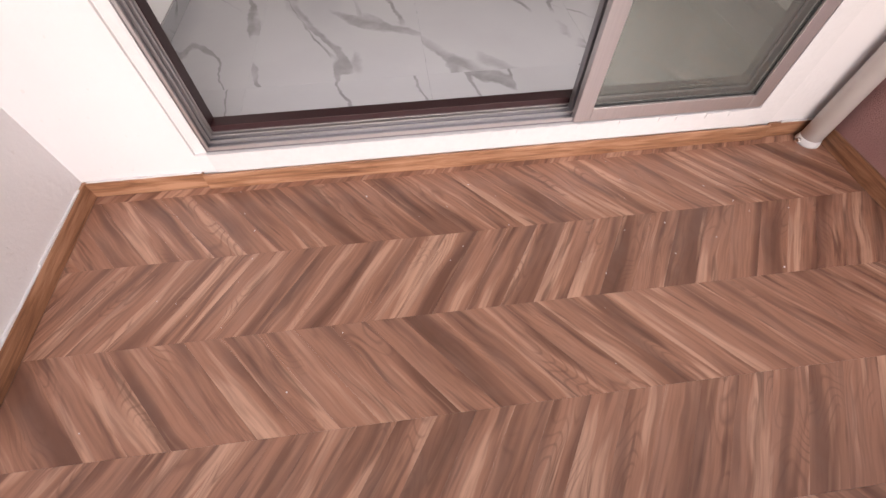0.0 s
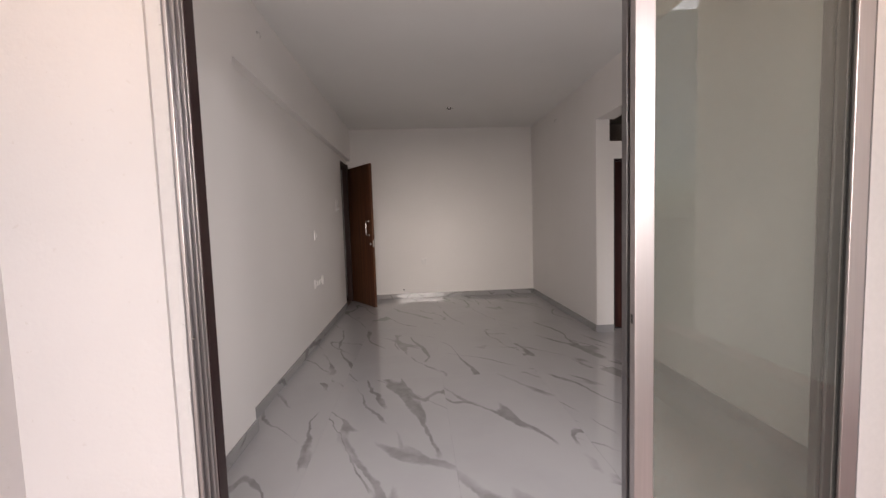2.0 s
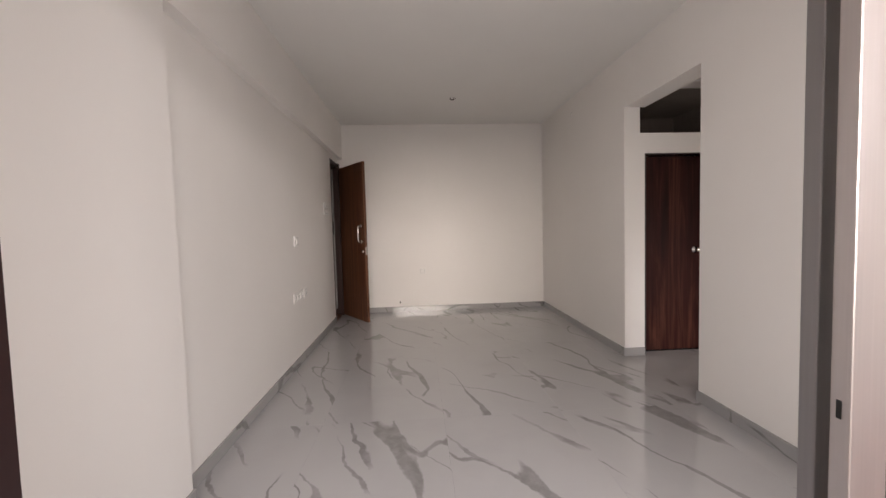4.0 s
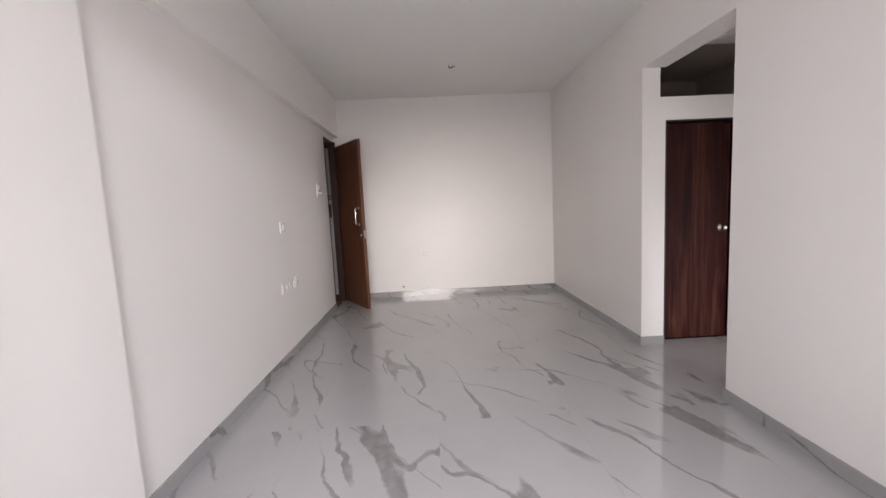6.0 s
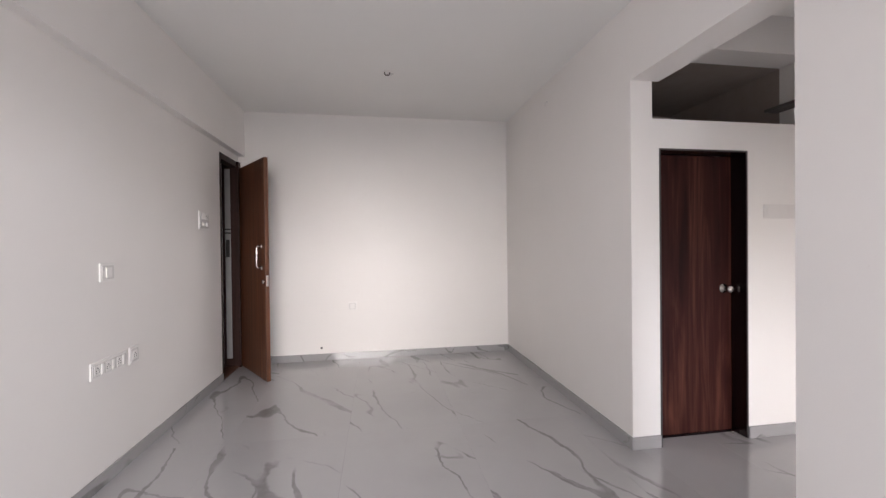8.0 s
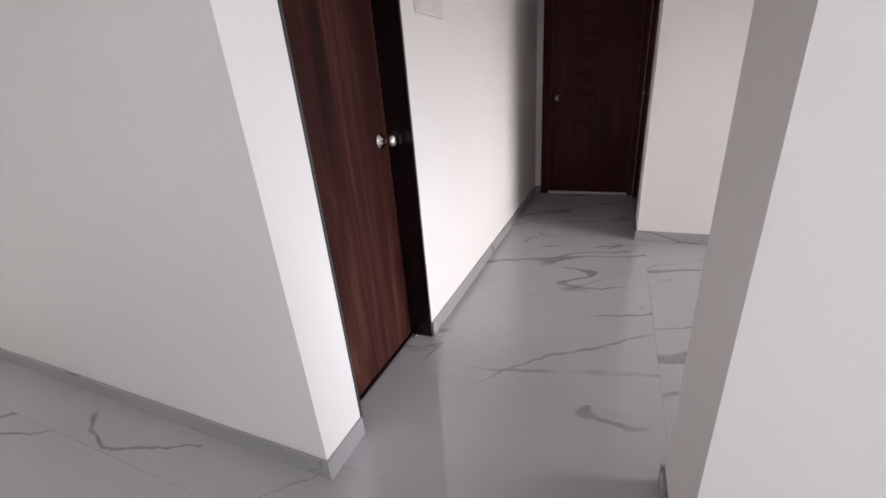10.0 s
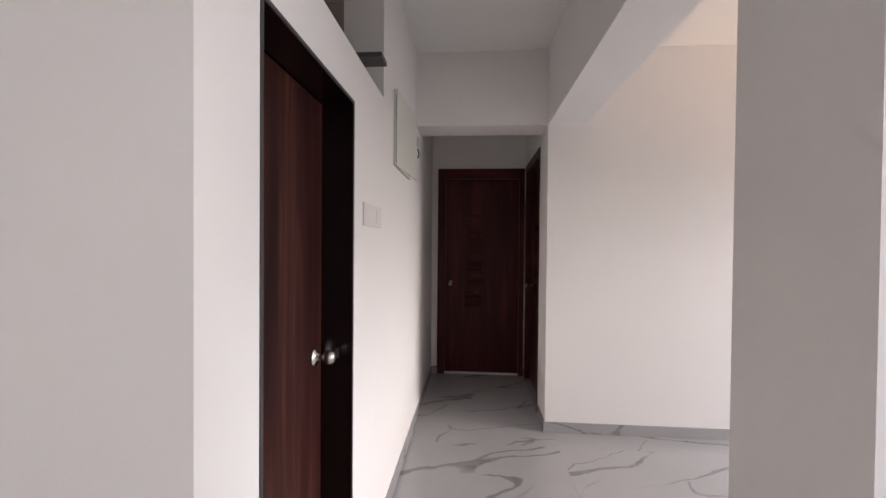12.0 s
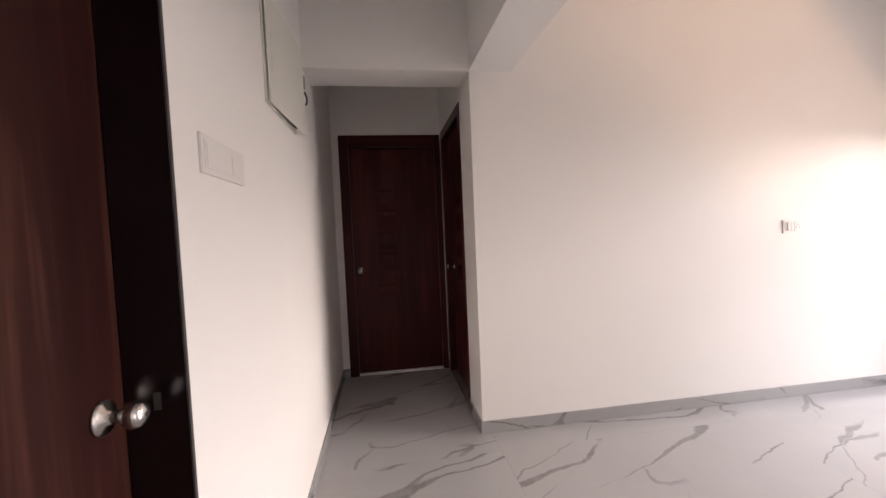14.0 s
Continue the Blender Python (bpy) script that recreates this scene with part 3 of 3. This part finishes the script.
# bathroom: stone lining, leaf set back in it
bath = thing("door_2", pose(3.303, YB, 0), "closed dark walnut bathroom door in a stone lining", "door", "", "structure")
bm = bmesh.new()
slab(bm, 0.0, -0.003, 0, 0.011, 0.0, 1.917)
slab(bm, 0.641, -0.003, 0, 0.652, 0.0, 1.917)
slab(bm, 0.011, -0.003, 1.906, 0.641, 0.0, 1.917)
part("lining_edge", bm, GRANITE_EDGE, bath, "rough grey edge of the stone lining")
bm = bmesh.new()
slab(bm, 0.0, 0.0, 0, 0.011, 0.2, 1.917)
slab(bm, 0.641, 0.0, 0, 0.652, 0.2, 1.917)
slab(bm, 0.011, 0.0, 1.906, 0.641, 0.2, 1.917)
slab(bm, 0.011, 0.108, -0.004, 0.641, 0.2, 0.009)
part("door_frame", bm, GRANITE, bath, "polished black stone lining")
leaf = grain(LAMINATE, 0.627, 0.032, 1.892, "leaf", bath, "dark walnut laminate leaf", pose(0.0125, 0.115, 0.010))
knob(bath, pose(0.575, 0.115, 0.993))
part("lock_plate", block(0.6400, 0.048, 0.972, 0.6411, 0.062, 1.008, bevel=0.0004), GRANITE_EDGE, bath, "small dull strike plate")
part("door_stop", lathe([(0.010, 0), (0.010, 0.012), (0.006, 0.018)], "Z", (0.612, 0.08, 0.0), 16), STEEL, bath, "small steel floor stop")

# end of the passage
end = thing("door_3", pose(XE, 3.028, 0, 0, 0, -90), "closed mahogany bedroom door with a stepped panel", "door", "", "structure")
grain(LAMINATE_RED, 0.082, 0.11, 2.191, "jamb", end, "", pose(0.0, -0.012, 0))
grain(LAMINATE_RED, 0.052, 0.11, 2.191, "jamb", end, "", pose(0.863, -0.012, 0))
part("head", block(0.082, -0.012, 2.085, 0.863, 0.098, 2.191, bevel=0.002), LAMINATE_RED, end)
leaf = grain(LAMINATE_RED, 0.777, 0.035, 2.06, "leaf", end, "mahogany laminate leaf", pose(0.084, 0.012, 0.022))
for z0, z1, x0, x1 in ((1.66, 1.72, 0.30, 0.47), (1.50, 1.58, 0.30, 0.50), (1.30, 1.46, 0.32, 0.50), (1.10, 1.22, 0.30, 0.48), (0.92, 1.04, 0.32, 0.50), (0.72, 0.86, 0.29, 0.47)):
    part("inlay_panel", block(x0, 0.0085, z0, x1, 0.0125, z1, bevel=0.0018), INLAY, end, "raised inlay of the same veneer")
knob(end, pose(0.142, 0.012, 0.970))
# white strip paints in the daylight that shows under this door
bm = block(0.082, 0.0, 0.0, 0.863, 0.09, 0.018)
part("threshold", bm, CEMENT, end, "pale strip filling the gap below the leaf")

# side of the passage
side = thing("door_4", pose(6.742, YK, 0, 0, 0, 180), "closed mahogany bedroom door in the passage", "door", "", "structure")
grain(LAMINATE_RED, 0.07, 0.15, 2.20, "jamb", side, "", pose(0.0, -0.006, 0))
grain(LAMINATE_RED, 0.07, 0.15, 2.20, "jamb", side, "", pose(0.804, -0.006, 0))
part("head", block(0.07, -0.006, 2.125, 0.804, 0.144, 2.20, bevel=0.002), LAMINATE_RED, side)
grain(LAMINATE_RED, 0.730, 0.035, 2.105, "leaf", side, "mahogany laminate leaf", pose(0.072, 0.05, 0.015))
for z0, z1 in ((1.50, 1.58), (1.30, 1.44), (1.08, 1.2), (0.90, 1.02)):
    part("inlay_panel", block(0.33, 0.0465, z0, 0.52, 0.0505, z1, bevel=0.0018), INLAY, side, "raised inlay of the same veneer")
knob(side, pose(0.16, 0.05, 0.985))
part("threshold", block(0.07, 0.0, 0.0, 0.804, 0.12, 0.012), SKIRT, side, "pale strip filling the gap below the leaf")

# entrance
main = thing("door_5", pose(0, 0, 0), "open brown teak entrance door with a pull handle", "door", "", "structure")
grain(SHADE_FRAME, 0.03, 0.085, 2.255, "jamb", main, "", pose(0.003, 5.011, 0, 0, 0, 90))
grain(SHADE_FRAME, 0.06, 0.15, 2.255, "jamb", main, "", pose(0.003, 5.48, 0, 0, 0, 90))
# block placed to hide the pale gap beside the leaf from the camera
part("architrave", block(0.0031, 5.478, 0.0, 0.026, 5.549, 2.255, bevel=0.002), SHADE_FRAME, main)
part("head", block(-0.082, 5.041, 2.195, 0.003, 5.48, 2.255, bevel=0.002), SHADE_FRAME, main)
# grey strip placed to fit the camera's view into the opening
part("jamb_lining", block(-0.118, 5.4755, 0.10, -0.062, 5.4802, 2.17, bevel=0.001), CONCRETE, main, "dull grey strip on the jamb")
part("strike_plate", block(-0.112, 5.4735, 1.21, -0.072, 5.4757, 1.40, bevel=0.0008), HOLE, main, "dark strike plate of the lock")
for z in (1.465, 1.505):
    part("bolt_keeper", block(-0.118, 5.470, z, -0.062, 5.4757, z + 0.016, bevel=0.001), HOLE, main, "dark bolt keeper")
hx, hy, fx, fy = 0.022, 5.51, 0.452, 4.862
angle = math.degrees(math.atan2(fy - hy, fx - hx))
width = math.hypot(fx - hx, fy - hy)
swing = pose(hx, hy, 0.012, 0, 0, angle)
leaf = part("leaf", slab(bmesh.new(), 0, 0, 0, 2.17, width, 0.036, 0.002), TEAK, main, "brown teak veneer leaf standing open",
            swing @ Matrix(((0, 1, 0, 0), (0, 0, 1, 0), (1, 0, 0, 0), (0, 0, 0, 1))))
pull = [(width - 0.09, -0.002, 1.10), (width - 0.09, -0.040, 1.10), (width - 0.09, -0.050, 1.12), (width - 0.09, -0.050, 1.29), (width - 0.09, -0.040, 1.31), (width - 0.09, -0.002, 1.31)]
handle = part("pull_handle", tube(pull, 0.010, 12), STEEL, main, "satin steel D pull handle", swing)
for z in (1.10, 1.31):
    part("handle_rose", lathe([(0.022, 0.0), (0.022, -0.006), (0.012, -0.012)], "Y", (width - 0.09, 0, z), 20), STEEL, main, "", swing)
part("lock_cylinder", lathe([(0.021, 0.0), (0.021, -0.012), (0.012, -0.018)], "Y", (width - 0.045, 0, 0.965), 20), STEEL, main, "round steel night latch", swing)
part("lock_body", block(width - 0.002, 0.006, 0.92, width + 0.006, 0.03, 1.03, bevel=0.002), STEEL, main, "steel lock edge", swing)
part("threshold", block(-0.19, 5.041, 0.0, 0.0, 5.48, 0.012, bevel=0.003), TEAK, main, "brown wooden threshold")


# ---- switches and sockets; local x along the wall, -y out of it ----
def plate(name, m, w, h, label, modules, group="", face=None):
    """A white plate with modules (centre, width, kind)."""
    p = thing(name, m, label, name.replace("_", " "), group)
    part("plate", block(-w / 2, -0.009, -h / 2, w / 2, 0.0, h / 2, bevel=0.003), face or WHITE_PLASTIC, p)
    part("inner_frame", block(-w / 2 + 0.012, -0.0115, -h / 2 + 0.014, w / 2 - 0.012, -0.0088, h / 2 - 0.014, bevel=0.001), face or GREY_PLASTIC, p)
    for cx, mw, kind, cz in modules:
        mh = min(0.056, h - 0.032)
        if kind == "rocker":
            r = part("rocker", block(cx - mw / 2 + 0.001, -0.018, cz - mh / 2, cx + mw / 2 - 0.001, -0.0113, cz + mh / 2, bevel=0.002), (face or WHITE_PLASTIC), p)
            part("marker", block(cx - mw / 4, -0.0186, cz - mh * 0.40, cx + mw / 4, -0.0178, cz - mh * 0.34), GREY_PLASTIC, r)
        elif kind == "socket":
            f = part("socket_face", block(cx - mw / 2, -0.0135, cz - mh / 2, cx + mw / 2, -0.0113, cz + mh / 2, bevel=0.001), (face or WHITE_PLASTIC), p)
            for hx_, hz_, hr in ((0, 0.012, 0.0042), (-0.011, 0.0, 0.003), (0.011, 0.0, 0.003), (-0.012, -0.010, 0.003), (0.012, -0.010, 0.003)):
                part("pin_hole", lathe([(hr, -0.0134), (hr, -0.0142)], "Y", (cx + hx_ * mw / 0.045, 0, cz + hz_), 12), HOLE, f)
        elif kind == "regulator":
            part("dial", lathe([(0.017, -0.011), (0.016, -0.024), (0.012, -0.026)], "Y", (cx, 0, cz), 24), (face or WHITE_PLASTIC), p)
        else:
            part("blank", block(cx - mw / 2, -0.0135, cz - mh / 2, cx + mw / 2, -0.0113, cz + mh / 2, bevel=0.001), (face or WHITE_PLASTIC), p)
    return p


west = lambda y, z: pose(0.0, y, z, 0, 0, 90)      # faces east
plate("switch_plate", pose(4.221, YB, 1.515), 0.290, 0.095, "wide pale grey film-covered switch plate beside the bathroom door",
      [(-0.048, 0.155, "blank", 0), (0.068, 0.062, "blank", 0)], "", FILM)
plate("switch_plate", west(4.625, 1.555), 0.20, 0.16, "square white switch plate beside the entrance door",
      [(-0.045, 0.03, "rocker", 0.036), (-0.01, 0.03, "rocker", 0.036), (0.045, 0.05, "socket", 0.036), (-0.045, 0.04, "regulator", -0.036), (0.03, 0.04, "regulator", -0.036)])
plate("switch_plate", west(3.326, 1.180), 0.125, 0.105, "small white switch plate on the living room wall", [(0.0, 0.05, "rocker", 0)])
plate("socket_plate", west(3.33, 0.652), 0.31, 0.092, "long white socket plate low on the wall",
      [(-0.11, 0.045, "socket", 0), (-0.07, 0.022, "rocker", 0), (-0.02, 0.045, "socket", 0), (0.02, 0.022, "rocker", 0), (0.075, 0.045, "socket", 0), (0.115, 0.022, "rocker", 0)], "low sockets")
plate("socket_plate", west(3.563, 0.65), 0.10, 0.105, "white data socket plate low on the wall", [(0.0, 0.05, "socket", 0)], "low sockets")
plate("socket_plate", pose(1.223, F, 0.617), 0.094, 0.095, "white socket plate low on the end wall", [(0.0, 0.055, "blank", 0)])
plate("socket_plate", pose(0.238, 0.0, 2.04), 0.098, 0.092, "white socket plate on the balcony wall", [(0.0, 0.05, "socket", 0.004)])
plate("switch_plate", pose(X2, -0.194, 1.229, 0, 0, -90), 0.15, 0.092, "white switch plate on the dining wall", [(-0.035, 0.022, "rocker", 0), (-0.01, 0.022, "rocker", 0), (0.04, 0.045, "socket", 0)])

# ---- distribution box, lid a little open ----
dbx = thing("distribution_box", pose(4.685, YB, 1.826), "pale green electrical distribution box with its lid ajar", "distribution box")
part("box_frame", block(0.0, -0.010, 0.0, 0.53, 0.0, 0.415, bevel=0.002), BOX_PAINT, dbx)
# raised dark sheet, the shade inside the box is in its colour
part("recess", block(0.02, -0.0125, 0.02, 0.51, -0.0098, 0.395), HOLE, dbx, "dark sheet standing in for the shaded box opening")
lid = part("lid", block(0.0, -0.008, -0.004, 0.535, -0.002, 0.42, bevel=0.002), BOX_PAINT, dbx, "pale green steel lid", pose(0.0, -0.013, 0.0, 0, 0, -3.6))
part("label_slot", block(0.03, -0.0095, 0.12, 0.042, -0.0075, 0.27), GREY_PLASTIC, lid)
part("latch", block(0.530, -0.014, 0.225, 0.538, -0.001, 0.295, bevel=0.002), STEEL, lid, "dark sliding latch")
part("latch_hook", tube([(0.54, -0.010, 0.215), (0.556, -0.016, 0.19), (0.572, -0.012, 0.175), (0.570, -0.006, 0.158)], 0.005), STONE, lid, "bent wire hook")

# ---- small stone shelf in the loft ----
tagged(part("stone_shelf", block(4.33, 3.075, 2.255, 4.44, 3.31, 2.277, bevel=0.002), STONE), "grey stone shelf built into the loft wall", "shelf")


# ---- ceiling points and wall wires ----
def fan_point(x, y):
    p = thing("ceiling_fan_hook", pose(x, y, H), "round ceiling box with an empty fan hook", "ceiling hook", "empty fan hooks")
    part("box_ring", lathe([(0.030, 0.0), (0.042, 0.0), (0.042, -0.004), (0.036, -0.006), (0.030, -0.004)], "Z"), WHITE_PLASTIC, p)
    part("box_hollow", lathe([(0.031, 0.0), (0.031, -0.0025)], "Z"), HOLE, p)
    part("hook", tube([(-0.022, 0, 0.0), (-0.022, 0, -0.018), (-0.012, 0, -0.028), (0.012, 0, -0.028), (0.022, 0, -0.018), (0.022, 0, 0.0)], 0.006), STONE, p)
    part("wire", tube([(0.03, 0.01, 0.0), (0.042, 0.018, -0.012), (0.05, 0.02, -0.006)], 0.0025, 6), HOLE, p)


fan_point(1.57, 1.51)
fan_point(1.622, 4.32)
fan_point(4.582, 2.587)


def wire_end(m):
    w = thing("wire_stub", m, "short bare wire end poking out of the wall", "wire", "wire stubs")
    part("sleeve", lathe([(0.009, 0.0), (0.009, -0.006), (0.006, -0.010)], "Y", steps=14), GREY_PLASTIC, w)
    part("wire", tube([(0, -0.006, 0), (0.003, -0.02, -0.004), (0.004, -0.024, -0.022), (0.0, -0.022, -0.04)], 0.003, 8), GREY_PLASTIC, w)


wire_end(pose(R, 4.338, 2.643, 0, 0, -90))
wire_end(pose(0.07, 1.74, 2.65, 0, 0, 90))
tagged(part("pipe_stub", lathe([(0.012, 0.0), (0.012, -0.02), (0.009, -0.024)], "Y", (0.87, F, 0.147), 18), HOLE), "dark plugged pipe end low on the wall", "pipe")

# ---- rain pipe on the balcony ----
rain = thing("rain_pipe", pose(2.902, -0.062, ZB), "white plastic rain pipe standing in the balcony corner", "pipe")
part("pipe", lathe([(0.042, 0.0), (0.042, H - ZB)], "Z"), PVC, rain)
part("cement_collar", lathe([(0.049, 0.0), (0.048, 0.010), (0.045, 0.022), (0.0422, 0.028)], "Z"), CEMENT, rain, "rough cement collar at the floor")
part("bracket", lathe([(0.0425, 1.25), (0.046, 1.25), (0.046, 1.28), (0.0425, 1.28)], "Z"), PVC, rain)
part("screw", lathe([(0.008, 0.0), (0.008, 0.012), (0.004, 0.014)], "X", (-0.056, 0.0, 0.014), 12), STEEL, rain)

# ---- outside ----
tagged(part("ground", block(-1500, -1500, -16.2, 1500, 1500, -16), GROUND), "dusty ground far below the balcony", "ground", "", "structure")
house = thing("apartment_building", pose(-4, -60, -16), "cream apartment building across the street", "building")
part("wall", block(-14, -8, 0, 18, 0, 27), FACADE, house)
part("roof", block(-14.3, -8.3, 27, 18.3, 0.3, 27.4), CONCRETE, house)
for i in range(8):
    for j in range(8):
        w = part("window", block(-12.2 + i * 3.9, -0.02, 1.2 + j * 3.2, -10.4 + i * 3.9, 0.05, 2.7 + j * 3.2), CONCRETE, house)
        part("pane", block(-12.1 + i * 3.9, 0.03, 1.3 + j * 3.2, -10.5 + i * 3.9, 0.07, 2.6 + j * 3.2), WINDOW_DARK, w)


# ---- floor tiles ----
def lay_tile(me, parent, m):
    t = new("tile", me)
    t.parent = parent
    t.matrix_basis = m
    return t


tile_meshes = {}


def tile_mesh(w, d):
    key = (round(w, 3), round(d, 3))
    if key not in tile_meshes:
        me = bpy.data.meshes.new("tile")
        bm = block(0.0003, 0.0003, -0.009, w - 0.0003, d - 0.0003, 0.0, bevel=0.0)
        top = [e for e in bm.edges if all(v.co.z > -0.001 for v in e.verts)]
        bmesh.ops.bevel(bm, geom=top, offset=0.0002, segments=1, affect="EDGES")
        bm.to_mesh(me)
        bm.free()
        me.materials.append(TILE)
        tile_meshes[key] = me
    return tile_meshes[key]


def tiles(parent, x0, y0, x1, y1, ox, oy, w, d):
    i0, j0 = math.floor((x0 - ox) / w), math.floor((y0 - oy) / d)
    for i in range(i0, math.ceil((x1 - ox) / w)):
        for j in range(j0, math.ceil((y1 - oy) / d)):
            a, b = max(x0, ox + i * w), min(x1, ox + (i + 1) * w)
            c, e = max(y0, oy + j * d), min(y1, oy + (j + 1) * d)
            if b - a > 0.01 and e - c > 0.01:
                lay_tile(tile_mesh(b - a, e - c), parent, pose(a, c, 0))


tiles(floor, 0.0, 0.165, R + 0.05, F, 1.30, 2.05, 0.8, 1.6)
tiles(floor, R + 0.05, 0.165, XE, YB + 0.1, 1.30, 2.05, 0.8, 1.6)
tiles(floor_dining, RT, YD, X2, 0.165, 1.30, 2.05, 0.8, 1.6)


# ---- chevron planks of the balcony ----
def clipped(poly, x0, x1, y0, y1):
    for axis, lim, sign in ((0, x0, 1), (0, x1, -1), (1, y0, 1), (1, y1, -1)):
        out = []
        for p, q in zip(poly, poly[1:] + poly[:1]):
            a, b = sign * (p[axis] - lim), sign * (q[axis] - lim)
            if a >= 0:
                out.append(p)
            if (a >= 0) != (b >= 0):
                k = a / (a - b)
                out.append((p[0] + k * (q[0] - p[0]), p[1] + k * (q[1] - p[1])))
        poly = out
        if len(poly) < 3:
            return []
    return poly


def plank(poly, turn):
    cx, cy = sum(p[0] for p in poly) / len(poly), sum(p[1] for p in poly) / len(poly)
    m = pose(cx, cy, ZB, 0, 0, turn)
    inv = m.inverted()
    bm = bmesh.new()
    low = [bm.verts.new(inv @ Vector((x, y, ZB - 0.006))) for x, y in poly]
    high = [bm.verts.new(inv @ Vector((cx + (x - cx) * 0.997, cy + (y - cy) * 0.9985, ZB))) for x, y in poly]
    bm.faces.new(high)
    for i in range(len(poly)):
        k = (i + 1) % len(poly)
        bm.faces.new((low[i], low[k], high[k], high[i]))
    bmesh.ops.recalc_face_normals(bm, faces=bm.faces)
    part("plank", bm, PLANK, floor_balcony, "", m)


pitch, depth = 0.112, 0.309
for row in range(6):
    top = -0.050 + depth - row * depth
    dx = 0.262 if row % 2 else -0.205
    turn = math.degrees(math.atan2(-depth, dx))
    for i in range(-4, 32):
        x = -0.06 + i * pitch + (0.03 if row % 2 else 0.0)
        poly = clipped([(x, top), (x + dx, top - depth), (x + dx + pitch, top - depth), (x + pitch, top)], BW + s + 0.0005, BE - s - 0.0005, YS + 0.001, -0.0115)
        if poly:
            plank(poly, turn)


# ---- crumbs of plaster left on the balcony floor ----
bm = bmesh.new()
for i in range(46):
    x, y, r = random.uniform(0.1, 2.6), -abs(random.gauss(0, 0.55)) - 0.05, random.uniform(0.0009, 0.0026)
    if y > -1.6:
        made = bmesh.ops.create_icosphere(bm, subdivisions=1, radius=r)["verts"]
        for v in made:
            v.co = Vector((x + v.co.x * random.uniform(0.7, 1.6), y + v.co.y * random.uniform(0.7, 1.6), ZB + 0.0004 + r * 0.5 + v.co.z * 0.55))
tagged(part("plaster_crumbs", bm, CEMENT), "scattered white plaster crumbs on the balcony floor", "crumbs", "", "stuff")

# rough cement left along the top of the balcony skirting
bm = bmesh.new()
for i in range(60):
    x = BW + 0.02 + i * 0.05 + random.uniform(-0.01, 0.01)
    if x < 0.35 or 2.72 < x < 2.93:
        slab(bm, x, -0.0085 - 0.00004 * i, ZB + 0.0715, x + random.uniform(0.055, 0.08), 0.001, ZB + 0.0745 + random.uniform(0, 0.004), 0.0008)
for i in range(34):
    y = -0.04 - i * 0.05 + random.uniform(-0.01, 0.01)
    slab(bm, BW - 0.001, y - random.uniform(0.058, 0.08), ZB + 0.0715, BW + 0.0085 + 0.00004 * i, y, ZB + 0.0745 + random.uniform(0, 0.005), 0.0008)
tagged(part("trim_skirting_cement", bm, CEMENT), "ragged white cement along the balcony skirting", "trim", "", "structure")
